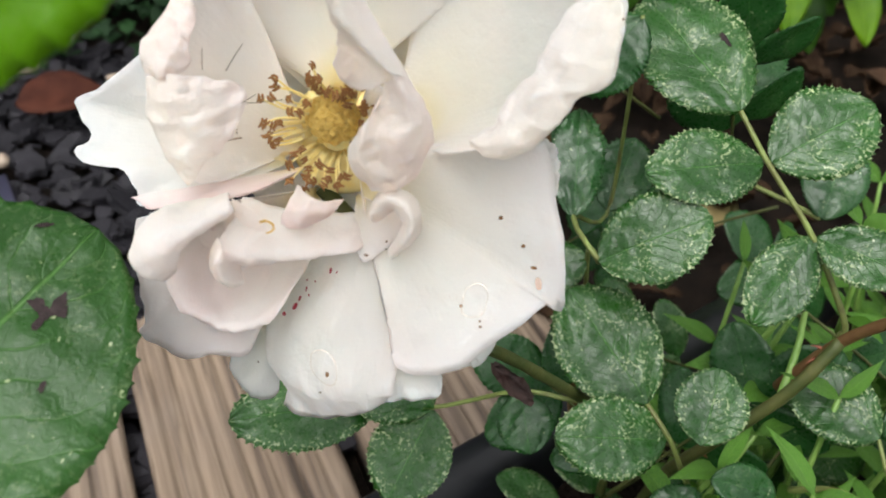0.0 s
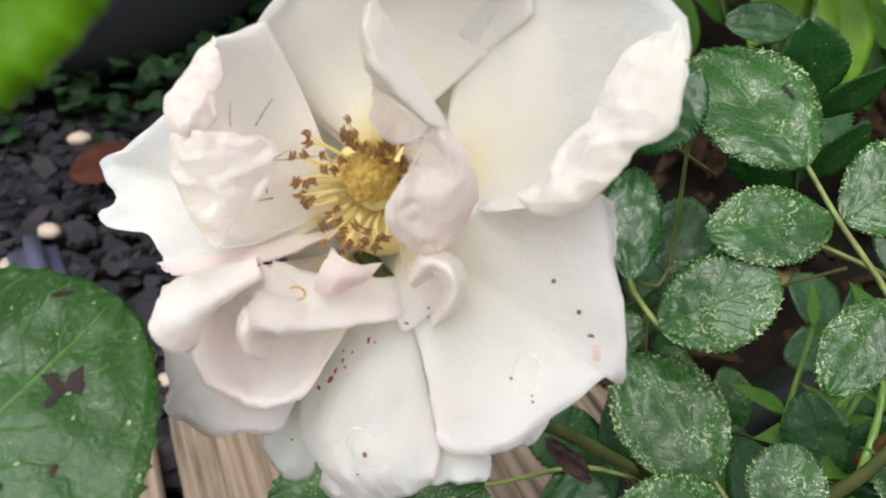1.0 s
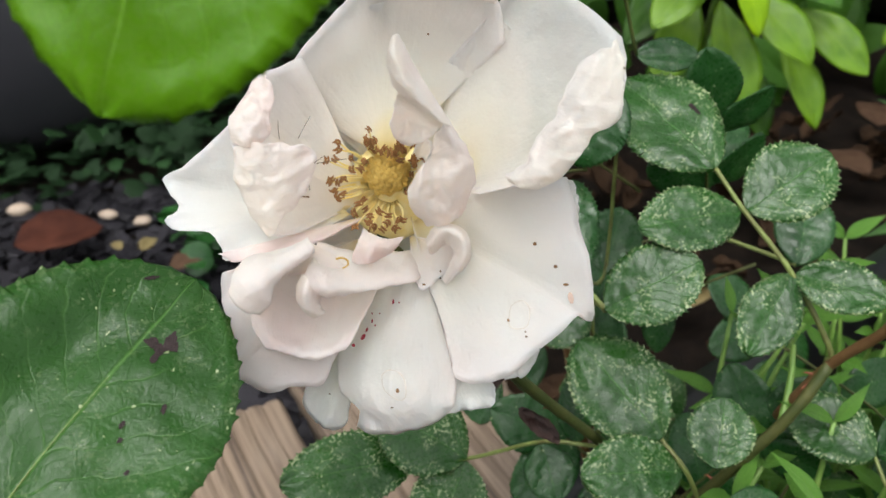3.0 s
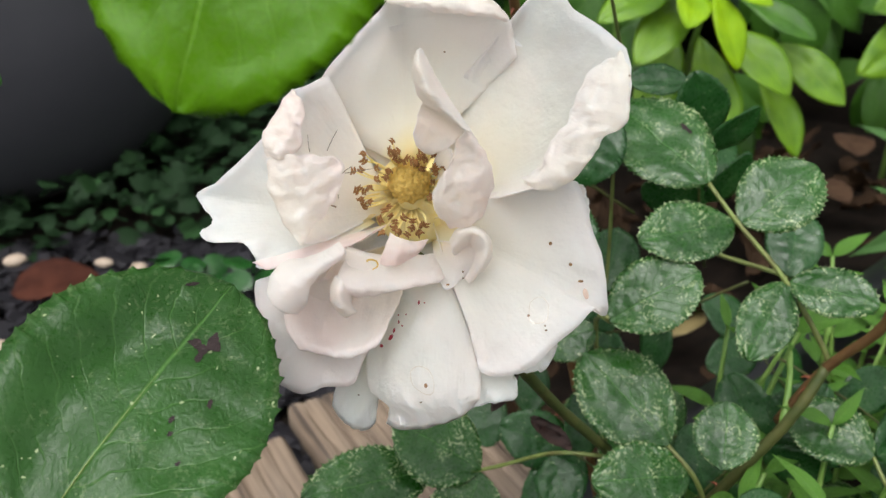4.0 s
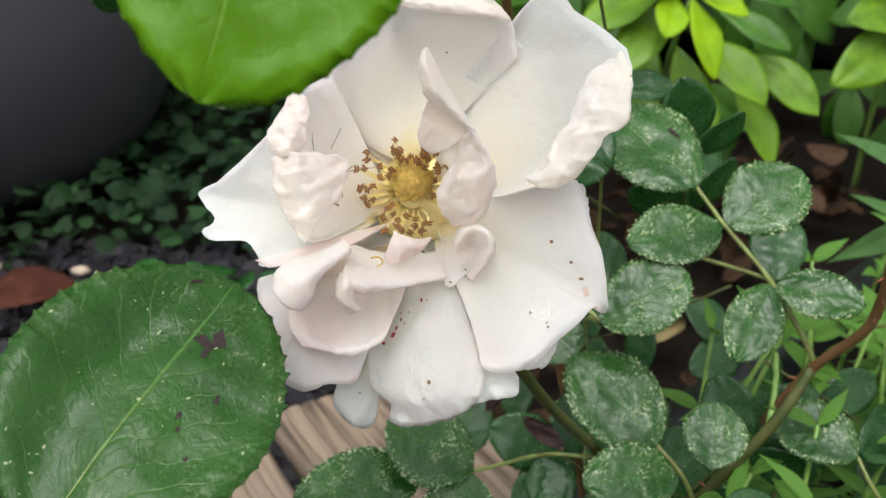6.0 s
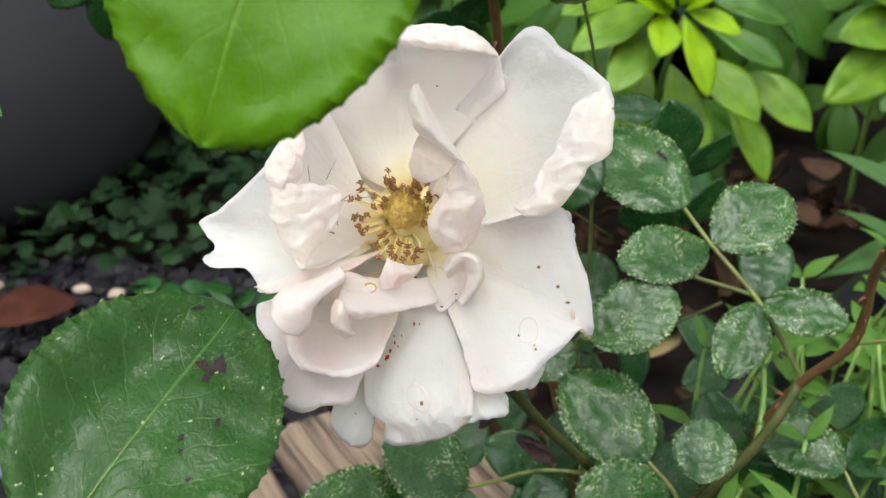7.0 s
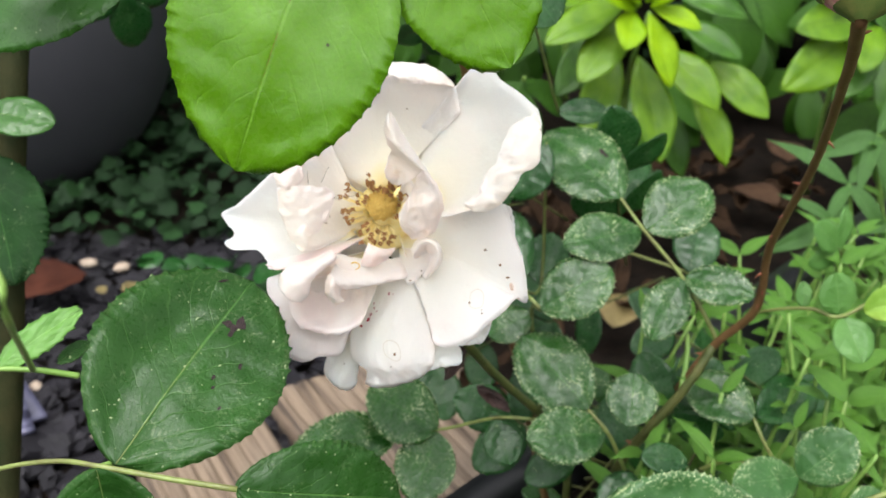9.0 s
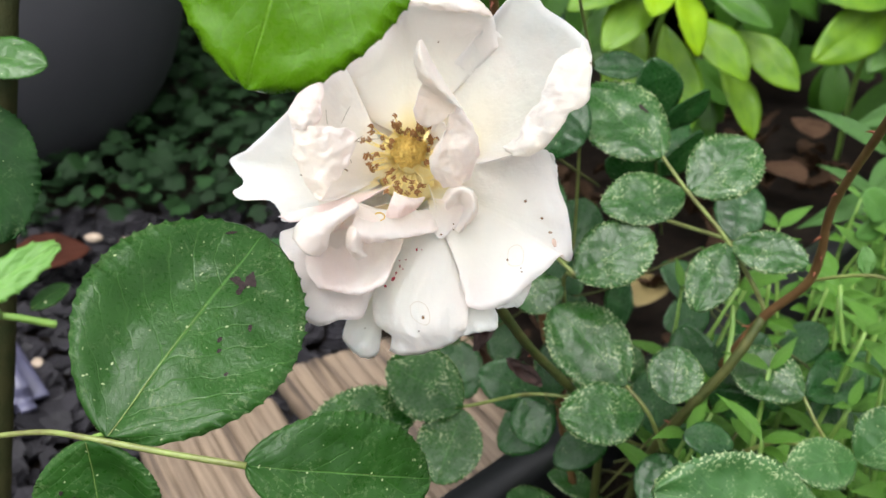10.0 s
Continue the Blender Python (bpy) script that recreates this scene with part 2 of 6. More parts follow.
STEM_BROWN = plain("brown_bud_cane", (0.036, 0.056, 0.013), (0.090, 0.098, 0.028), 120, 0.5, spec=0.3)
cane_nodes = STEM_BROWN.node_tree
height = cane_nodes.nodes.new("ShaderNodeSeparateXYZ")
cane_nodes.links.new(cane_nodes.nodes.new("ShaderNodeTexCoord").outputs["Object"], height.inputs[0])
ripe = ramp(cane_nodes, maths(cane_nodes, "MULTIPLY", height.outputs[2], 5.0), [(0.38, 0.0), (0.58, 0.7), (0.70, 0.75), (0.84, 0.1)])
shell = [n for n in cane_nodes.nodes if n.type == "BSDF_PRINCIPLED"][0]
green = shell.inputs["Base Color"].links[0].from_socket
cane_nodes.links.new(mix(cane_nodes, ripe.outputs[0], green, (0.135, 0.075, 0.037)), shell.inputs["Base Color"])
STEM_OLIVE = plain("olive_cane", (0.034, 0.052, 0.012), (0.092, 0.092, 0.028), 120, 0.5, spec=0.3)
STEM_OLD = plain("old_dark_cane", (0.012, 0.019, 0.006), (0.036, 0.034, 0.013), 90, 0.75, 0.6, spec=0.12)
STEM_BROWN = plain("reddish_cane", (0.085, 0.040, 0.018), (0.14, 0.085, 0.032), 150, 0.5, spec=0.25)
STEM_RED = plain("red_leaf_stalk", (0.12, 0.026, 0.016), (0.20, 0.055, 0.03), 300, 0.42)
STALK = plain("leaf_stalk", (0.10, 0.09, 0.03), (0.20, 0.27, 0.07), 170, 0.45)
THORN = plain("thorn", (0.15, 0.030, 0.015), (0.22, 0.075, 0.03), 600, 0.5)
SEPAL = plain("sepal", (0.045, 0.10, 0.018), (0.14, 0.15, 0.040), 300, 0.6, spec=0.2)
GREY_POT = plain("dark_grey_planter", (0.030, 0.031, 0.038), (0.041, 0.042, 0.049), 14, 0.55, 0.12, 0.001)
BLACK_PLASTIC = plain("black_plastic", (0.006, 0.0065, 0.008), (0.014, 0.015, 0.018), 40, 0.38, 0.2)
# Soil tone lowered to include the shade that dense plants cast over it.
SOIL = plain("shade_darkened_soil", (0.005, 0.0042, 0.0035), (0.021, 0.014, 0.010), 60, 0.95, 1.0, 0.006, spec=0.1)
# Shade of the hedge's depth, painted as a near-black colour.
HEDGE_SHADE = plain("hedge_shade", (0.003, 0.0035, 0.002), (0.010, 0.010, 0.006), 30, 0.95, 1.0, 0.01, spec=0.05)
SLATE = plain("slate_chips", (0.004, 0.0038, 0.0055), (0.017, 0.0155, 0.021), 45, 0.65, 0.6, 0.002, spec=0.3)
DEAD_DARK = plain("shrivelled_leaf", (0.012, 0.006, 0.005), (0.045, 0.018, 0.013), 300, 0.8, 0.6)
PEBBLE = plain("pale_pebble", (0.26, 0.20, 0.15), (0.42, 0.34, 0.27), 120, 0.7)
LILAC = plain("lilac_plastic", (0.06, 0.06, 0.105), (0.085, 0.085, 0.14), 60, 0.4)
PURPLE = plain("purple_petal", (0.30, 0.10, 0.45), (0.42, 0.20, 0.55), 500, 0.5)


def wood_material():
    m, nt, p = nodes_of("weathered_timber")
    tc = nt.nodes.new("ShaderNodeTexCoord")
    mp = nt.nodes.new("ShaderNodeMapping")
    mp.inputs["Scale"].default_value = (150, 6, 60)
    nt.links.new(tc.outputs["Object"], mp.inputs["Vector"])
    g = node(nt, "ShaderNodeTexNoise", Scale=1.0, Detail=5.0, Distortion=0.4)
    nt.links.new(mp.outputs[0], g.inputs["Vector"])
    big = noise_tex(nt, 18, 3.0)
    c = ramp(nt, g.outputs[0], [(0.34, (0.05, 0.035, 0.025)), (0.43, (0.15, 0.108, 0.076)), (0.55, (0.23, 0.172, 0.122)), (0.63, (0.12, 0.086, 0.060)), (0.72, (0.22, 0.165, 0.12))]).outputs[0]
    c = mix(nt, ramp(nt, big.outputs[0], [(0.45, 0.0), (0.75, 0.5)]).outputs[0], c, (0.20, 0.16, 0.13))
    nt.links.new(c, p.inputs["Base Color"])
    p.inputs["Roughness"].default_value = 0.75
    bump(nt, p, g.outputs[0], 0.6, 0.002)
    return m


WOOD = wood_material()


def bud_material():
    m, nt, p = nodes_of("bud_petal")
    pink = nt.nodes.new("ShaderNodeAttribute")
    pink.attribute_name = "blush"
    streak = noise_tex(nt, 420, 5.0)
    c = ramp(nt, pink.outputs["Fac"], [(0.0, (0.78, 0.52, 0.38)), (0.3, (0.74, 0.38, 0.36)), (0.65, (0.69, 0.23, 0.31)), (1.0, (0.55, 0.075, 0.18))]).outputs[0]
    c = mix(nt, ramp(nt, streak.outputs[0], [(0.52, 0.0), (0.66, 0.6)]).outputs[0], c, (0.62, 0.14, 0.26))
    nt.links.new(c, p.inputs["Base Color"])
    p.inputs["Roughness"].default_value = 0.5
    bump(nt, p, noise_tex(nt, 500, 3.0).outputs[0], 0.35, 0.0006)
    thin(nt, p, c, 0.2)
    return m


BUD = bud_material()


# ---- building helpers ----
def mesh_of(name, bm, mat, smooth=True):
    me = bpy.data.meshes.new(name)
    bmesh.ops.recalc_face_normals(bm, faces=bm.faces)
    bm.to_mesh(me)
    bm.free()
    me.materials.append(mat)
    if smooth:
        me.polygons.foreach_set("use_smooth", [True] * len(me.polygons))
    return me


def part(name, bm, mat, parent, label="", smooth=True, m=None, thick=0.0):
    """One mesh object under a thing or under a part; coordinates of bm are the parent's."""
    ob = new(name, bm if isinstance(bm, bpy.types.Mesh) else mesh_of(name, bm, mat, smooth))
    ob.parent = parent
    if m is not None:
        ob.matrix_basis = m
    if thick:
        s = ob.modifiers.new("thickness", "SOLIDIFY")
        s.thickness, s.offset = thick, -1.0
    if label:
        tagged(ob, label)
    return ob


def thing(name, place, label, category, group="", kind=""):
    ob = new(name)
    ob.empty_display_size = 0.01
    ob.location = place
    return tagged(ob, label, category, group, kind)


def spline(pts, n):
    """n points of a smooth curve through pts."""
    p = np.array(pts, float)
    if len(p) == 2:
        return [Vector(a) for a in p[0] + np.linspace(0, 1, n)[:, None] * (p[1] - p[0])]
    q = np.vstack([2 * p[0] - p[1], p, 2 * p[-1] - p[-2]])
    seg = np.linalg.norm(np.diff(p, axis=0), axis=1) ** 0.5
    s = np.concatenate([[0], np.cumsum(seg)])
    out = []
    for v in np.linspace(0, s[-1], n):
        i = min(np.searchsorted(s, v, side="right") - 1, len(p) - 2)
        t = (v - s[i]) / seg[i]
        a, b, c, d = q[i:i + 4]
        out.append(Vector(0.5 * (2 * b + (c - a) * t + (2 * a - 5 * b + 4 * c - d) * t * t + (3 * b - a - 3 * c + d) * t ** 3)))
    return out


def tube(bm, pts, radii, n=24, sides=9):
    """A tapering round stem along a smooth curve."""
    line = spline(pts, n)
    rad = np.interp(np.linspace(0, 1, n), np.linspace(0, 1, len(radii)), radii)
    rings, ref = [], Vector((0.3, 0.2, 1))
    for i, p in enumerate(line):
        d = (line[min(i + 1, n - 1)] - line[max(i - 1, 0)]).normalized()
        a = d.cross(ref).normalized()
        b = d.cross(a)
        rings.append([bm.verts.new(p + float(rad[i]) * (a * math.cos(k * math.tau / sides) + b * math.sin(k * math.tau / sides))) for k in range(sides)])
    for r0, r1 in zip(rings, rings[1:]):
        for k in range(sides):
            bm.faces.new((r0[k], r0[(k + 1) % sides], r1[(k + 1) % sides], r1[k]))
    bm.faces.new(rings[0]), bm.faces.new(rings[-1][::-1])
    return line


def grid_mesh(bm, rows, uvs=True):
    """Faces over a grid of points, with a map (across, along)."""
    vs = [[bm.verts.new(p) for p in row] for row in rows]
    lay = bm.loops.layers.uv.verify()
    nr, nc = len(rows), len(rows[0])
    for i in range(nr - 1):
        for j in range(nc - 1):
            f = bm.faces.new((vs[i][j], vs[i][j + 1], vs[i + 1][j + 1], vs[i + 1][j]))
            for loop, (a, b) in zip(f.loops, ((i, j), (i, j + 1), (i + 1, j + 1), (i + 1, j))):
                loop[lay].uv = (b / (nc - 1), a / (nr - 1))
    return vs


def leaf_rows(length, ratio, fold, droop, seed, teeth=0, ripple=0.012, nl=30, half=6, shape=(1.0, 0.56), twist=0.0, bite=0.027, valley=0.0):
    """Points of one leaf blade along +x, base at the origin, upper face to +z."""
    rows = []
    for i in range(nl + 1):
        s = i / nl
        w = 0.5 * length * ratio * max(math.sin(math.pi * min(s, 1.0) ** shape[0]), 0.0) ** shape[1]
        w = max(w, 0.0012 * length)
        row = []
        for j in range(-half, half + 1):
            a = j / half
            y = a * w
            x = s * length
            if teeth and abs(j) == half and 0.06 < s < 0.985:
                saw = (s * teeth + 0.25 * noise.noise(Vector((s * 7, a * 3, seed)))) % 1.0
                y += math.copysign(length * bite * (saw ** 2.2 - 0.25), a)
                x += length * 0.6 * bite * saw * saw
            z = fold * abs(y) + droop * length * s * s * 1.6
            z += ripple * length * noise.noise(Vector((s * 3.2, a * 2.2 + seed * 3.7, seed)))
            z += ripple * 0.5 * length * noise.noise(Vector((s * 9, a * 5, seed * 1.3)))
            z -= 0.10 * length * abs(a) ** 3 * ratio * (0.4 + 0.6 * noise.noise(Vector((s * 2, seed, 5.0))))
            z -= valley * length * math.sin(math.pi * s) * (math.exp(-((a - 0.42) / 0.26) ** 2) - 0.5 * math.exp(-((a - 0.95) / 0.22) ** 2) + 0.35 * math.exp(-((a + 0.55) / 0.3) ** 2))
            y += twist * s * z
            row.append(Vector((x, y, z)))
        rows.append(row)
    return rows


def leaf_pose(base, tip, roll, facing=(-0.05, -0.62, 0.78)):
    x = (Vector(tip) - Vector(base)).normalized()
    y = Vector(facing).cross(x).normalized()
    z = x.cross(y)
    m = Matrix((x, y, z)).transposed().to_4x4()
    return Matrix.Translation(base) @ m @ pose(0, 0, 0, roll)


def mm(p):
    return Vector(p) / 1000


# ---- ground, pots and timber ----
GROUND = 0.315


def ground_sheet():
    bm = bmesh.new()
    n = 90
    rows = []
    for i in range(n + 1):
        row = []
        for j in range(n + 1):
            a, b = (j / n * 2 - 1), (i / n * 2 - 1)
            x, y = 12 * a ** 5 + 0.9 * a, 0.6 + 14 * b ** 5 + 0.9 * b
            near = math.exp(-(x * x + (y - 0.5) ** 2) / 0.8)
            row.append(Vector((x, y, GROUND + 0.012 * near * noise.noise(Vector((x * 14, y * 14, 0))) - 0.012)))
        rows.append(row)
    grid_mesh(bm, rows)
    tagged(new("ground", mesh_of("ground", bm, SOIL)), "garden soil under plants and chippings, its colour darkened for plant shade", "ground", kind="structure")


ground_sheet()


def chip(bm, place, size, rnd, flat=0.35):
    """One broken, angular stone."""
    ring = []
    k = rnd.randint(5, 7)
    rot = Euler((rnd.uniform(-0.5, 0.5), rnd.uniform(-0.5, 0.5), rnd.uniform(0, 6.3))).to_matrix()
    for z in (-0.5, 0.5):
        ring.append([bm.verts.new(Vector(place) + rot @ (Vector((math.cos(i * math.tau / k + 0.3 * z) * rnd.uniform(0.7, 1.1), 0.7 * math.sin(i * math.tau / k + 0.3 * z) * rnd.uniform(0.7, 1.1), z * flat * rnd.uniform(0.7, 1.2))) * size)) for i in range(k)])
    for i in range(k):
        bm.faces.new((ring[0][i], ring[0][(i + 1) % k], ring[1][(i + 1) % k], ring[1][i]))
    bm.faces.new(ring[0][::-1]), bm.faces.new(ring[1])


def chippings():
    rnd = random.Random(3)
    bm = bmesh.new()
    for _ in range(2600):
        x, y = rnd.uniform(-0.55, 0.02), rnd.uniform(0.30, 0.80)
        chip(bm, (x, y, GROUND + rnd.uniform(-0.006, 0.006)), rnd.uniform(0.006, 0.017), rnd)
    tagged(new("slate_chippings", mesh_of("slate_chippings", bm, SLATE, False)), "dark grey-purple slate chippings on the soil", "chippings", kind="stuff")
    spots = [(-0.181, 0.535), (-0.106, 0.450), (-0.125, 0.470)] + [(rnd.uniform(-0.45, -0.05), rnd.uniform(0.40, 0.75)) for _ in range(9)]
    for i, (x, y) in enumerate(spots):
        b = bmesh.new()
        bmesh.ops.create_icosphere(b, subdivisions=2, radius=1)
        for v in b.verts:
            v.co *= 1 + 0.18 * noise.noise(v.co * 1.6 + Vector((i, 0, 0)))
        s = rnd.uniform(0.004, 0.008)
        bmesh.ops.transform(b, matrix=pose(0, 0, 0, 0, 0, rnd.uniform(0, 360)) @ Matrix.Diagonal((s * 1.3, s, s * 0.7, 1)), verts=b.verts)
        ob = new("pebble", mesh_of("pebble", b, PEBBLE))
        ob.location = (x, y, GROUND + 0.010)
        tagged(ob, "small pale rounded pebble lying on the slate chippings", "pebble", "pebbles")


chippings()


def lathe(bm, profile, sides=64):
    rings = [[bm.verts.new((r * math.cos(k * math.tau / sides), r * math.sin(k * math.tau / sides), z)) for k in range(sides)] for r, z in profile]
    for r0, r1 in zip(rings, rings[1:]):
        for k in range(sides):
            bm.faces.new((r0[k], r0[(k + 1) % sides], r1[(k + 1) % sides], r1[k]))
    bm.faces.new(rings[0][::-1])


def grey_planter():
    t = thing("planter", (-0.338, 0.985, GROUND), "large round-bellied dark grey matt planter on the ground", "planter")
    bm = bmesh.new()
    prof = [(0.075, 0.0), (0.11, 0.008)]
    prof += [(0.105 + 0.125 * math.sin(a / 12 * math.pi / 2), 0.008 + 0.20 * (1 - math.cos(a / 12 * math.pi / 2))) for a in range(1, 13)]
    prof += [(0.232, 0.27), (0.226, 0.36), (0.212, 0.45), (0.20, 0.50)]
    lathe(bm, prof + [(0.19, 0.505), (0.182, 0.50), (0.182, 0.44)])
    part("body", bm, GREY_POT, t)
    bm = bmesh.new()
    bmesh.ops.create_circle(bm, cap_ends=True, radius=0.19, segments=48, matrix=Matrix.Translation((0, 0, 0.46)))
    part("soil", bm, SOIL, t, "dark potting soil")


grey_planter()


def timber_boards():
    """Grooved boards side by side; their far ends cut square."""
    t = thing("timber_platform", (0.025, 0.350, 0.321), "weathered brown grooved timber boards laid side by side", "boards")
    t.rotation_euler.z = radians(21.5)
    for i, (x0, x1, far) in enumerate(((-0.088, -0.006, 0.120), (0.006, 0.135, 0.147), (-0.275, -0.096, 0.090))):
        bm = bmesh.new()
        n = int((x1 - x0) / 0.0011)
        near, cuts = -0.495, 60
        rings = []
        for k in range(cuts + 1):
            y = near + (far - near) * (1 - (1 - k / cuts) ** 1.6)
            ring = []
            for q in range(n + 1):
                x = x0 + (x1 - x0) * q / n
                edge = min(x - x0, x1 - x)
                groove = 0.0017 * max(0.0, math.cos((x - x0) * math.tau / 0.0102)) ** 2 if edge > 0.004 else 0.0
                z = 0.014 - groove - 0.003 * max(0.0, 1 - edge / 0.003) ** 2 - 0.0016 * max(0.0, 1 - (far - y) / 0.004)
                ring.append((x + 0.0010 * noise.noise(Vector((y * 30, i, 2))), y + 0.0012 * noise.noise(Vector((x * 160, i, 7))), z + 0.0010 * noise.noise(Vector((x * 60, y * 12, i)))))
            ring += [(x1, y, -0.014), (x0, y, -0.014)]
            rings.append([bm.verts.new(p) for p in ring])
        m = len(rings[0])
        for r0, r1 in zip(rings, rings[1:]):
            for q in range(m):
                bm.faces.new((r0[q], r0[(q + 1) % m], r1[(q + 1) % m], r1[q]))
        bm.faces.new(rings[0]), bm.faces.new(rings[-1][::-1])
        part("board", bm, WOOD, t)


timber_boards()


def black_trough():
    t = thing("planting_trough", (0.079, 0.283, 0.405), "long black plastic planting trough full of soil and weeds", "trough")
    t.rotation_euler.z = radians(37.5)
    bm = bmesh.new()
    x0, x1, w, h = -0.45, 0.75, 0.42, 0.068
    prof = [(0.012, -h), (0.002, -0.02), (-0.004, -0.02), (-0.006, -0.002), (-0.002, 0.003), (0.012, 0.003), (0.015, -0.004), (0.017, -0.02), (0.024, -h + 0.01)]
    full = prof + [(w - y, z) for y, z in reversed(prof)]
    nx = 24
    rings = [[bm.verts.new((x0 + (x1 - x0) * i / nx, -y + 0.0015 * noise.noise(Vector((i * 0.5, z * 20, 0))), z)) for y, z in full] for i in range(nx + 1)]
    for r0, r1 in zip(rings, rings[1:]):
        for k in range(len(full) - 1):
            bm.faces.new((r0[k], r0[k + 1], r1[k + 1], r1[k]))
        bm.faces.new((r0[-1], r0[0], r1[0], r1[-1]))
    bm.faces.new(rings[0]), bm.faces.new(rings[-1][::-1])
    part("body", bm, BLACK_PLASTIC, t)
    bm = bmesh.new()
    rows = [[Vector((x0 + 0.01 + (x1 - x0 - 0.02) * i / 60, -0.02 - (w - 0.04) * j / 24, -0.022 + 0.012 * noise.noise(Vector((i * 0.6, j * 0.7, 4))))) for i in range(61)] for j in range(25)]
    grid_mesh(bm, rows)
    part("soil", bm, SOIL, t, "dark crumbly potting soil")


black_trough()


# ---- the open rose ----
FLOWER = Matrix(((0.9921, 0.07, -0.104, 0.035), (-0.1236, 0.4095, -0.9039, 0.16), (-0.0206, 0.9096, 0.4149, 0.601), (0, 0, 0, 1)))
rose = thing("rose_flower", (0, 0, 0), "fully open cream-white rose with blush pink petals and brown spots", "flower")
rose.matrix_basis = FLOWER
PIECES = []


def ruffle(rows, amp, seed):
    out = []
    for i, row in enumerate(rows):
        v = i / (len(rows) - 1)
        line = []
        for j, p in enumerate(row):
            q = p * 0.11
            d = amp * v * v * noise.noise(q + Vector((seed * 5.1, 0, 0))) + 0.9 * v * noise.noise(p * 0.065 + Vector((0, 0, seed * 3.0))) + amp * 0.35 * v * noise.noise(q * 3.1 + Vector((0, seed * 2.3, 0))) + 1.1 * max(v - 0.7, 0) / 0.3 * noise.noise(p * 0.42 + Vector((seed, 7.0, 0)))
            edge = amp * max(v - 0.8, 0) / 0.2 * (0.6 * noise.noise(Vector((j * 0.33, seed * 9.0, 0))) + 0.3 * noise.noise(Vector((j * 0.9, seed * 5.0, 4))))
            line.append(p + Vector((edge * 0.5, edge * 0.5, d)))
        out.append(line)
    return out


def petal_piece(rows, blush, seed, thick=0.00022, start=0.0):
    """A petal from a grid of points in millimetres."""
    bm = bmesh.new()
    grid_mesh(bm, [[p / 1000 for p in row] for row in rows])
    lay = bm.loops.layers.uv.verify()
    for f in bm.faces:
        for c in f.loops:
            c[lay].uv.y = start + (1 - start) * c[lay].uv.y
    ob = part("petal", bm, PETAL, rose, thick=thick)
    ob.modifiers["thickness"].offset = 0.0
    tone = ob.data.attributes.new("blush", "FLOAT", "POINT")
    nc = len(rows[0])
    tone.data.foreach_set("value", [blush * (0.35 + 0.65 * (i // nc) / (len(rows) - 1)) for i in range(len(ob.data.vertices))])
    PIECES.extend((rows[i][j], rows[i][j + 1], rows[i + 1][j + 1], rows[i + 1][j]) for i in range(len(rows) - 1) for j in range(nc - 1))
    return ob


def fan(base, rim, cup, blush=0.0, na=46, nv=22):
    """A petal that spreads from its narrow base to its rim; cup bends it away from (+) or towards (-) the viewer."""
    seed = len(PIECES) * 0.013
    edge, b = spline(rim, na), Vector(base)
    calm = edge
    for _ in range(14):
        calm = [calm[0]] + [(calm[k - 1] + calm[k] * 2 + calm[k + 1]) / 4 for k in range(1, na - 1)] + [calm[-1]]
    rows = []
    for i in range(nv + 1):
        v = i / nv
        rows.append([b + (calm[j] - b) * (0.05 + 0.95 * v) + (e - calm[j]) * v ** 5 + Vector((0, 0, -cup * 4 * v * (1 - v) * (0.45 + 0.55 * math.sin(math.pi * (0.1 + 0.8 * j / (na - 1)))))) for j, e in enumerate(edge)])
    rows = ruffle(rows, 1.2, seed)
    return petal_piece(rows, blush, seed)


def loft(*curves, pink=0.0, na=44, nv=20, crinkle=1.0):
    """A curled petal drawn smoothly over a few curves."""
    seed = len(PIECES) * 0.017
    lines = [spline(c, na) for c in curves]
    cols = [spline([ln[j] for ln in lines], nv) for j in range(na)]
    rows = [[cols[j][i] for j in range(na)] for i in range(nv)]
    rows = [[p + Vector((0.3 * crinkle * noise.noise(p * 0.5), 0.3 * crinkle * noise.noise(p * 0.5 + Vector((9, 0, 0))), crinkle * (0.6 * noise.noise(p * 0.28 + Vector((seed, 0, 0))) + 0.35 * noise.noise(p * 0.7)))) for p in row] for row in rows]
    return petal_piece(rows, pink, seed, start=0.5)


def flap(*curves, pink=0.0):
    """The turned-over margin of a petal."""
    first, crest, last = curves
    crest = [(c[0], c[1], 0.6 * c[2] + 0.2 * (a[2] + b[2])) for a, c, b in zip(first, crest, last)]
    return loft(first, crest, last, pink=pink * 1.3, crinkle=1.7)


fan((-0.9, 2, -6),
    [(-19.7, 11.3, -5), (-17.5, 16.6, 0), (-11.9, 23.2, 2), (-6.7, 29.3, 1), (-1.9, 34.4, 0), (4.1, 34.6, 2), (10.4, 33.9, 3), (15.8, 31.7, 2), (18.6, 29, 0), (19.9, 22.4, -2)], 5, 0)
flap([(-5.5, 32.5, 2), (-0.7, 34.2, 2), (5.1, 34.3, 4), (11.4, 33.5, 4), (16.3, 31.2, 3), (18.4, 28.9, 1)],
     [(-3.8, 31.3, 5), (0.4, 31.5, 6), (5.6, 30.4, 8), (11.3, 29.7, 8), (15.5, 29, 6), (18.2, 28.5, 2)],
     [(-2.8, 30.9, 4), (1.1, 30.3, 5), (6.1, 29, 6), (11.4, 28.4, 6), (15.1, 28.4, 4), (18, 28.6, 1)], pink=0.1)
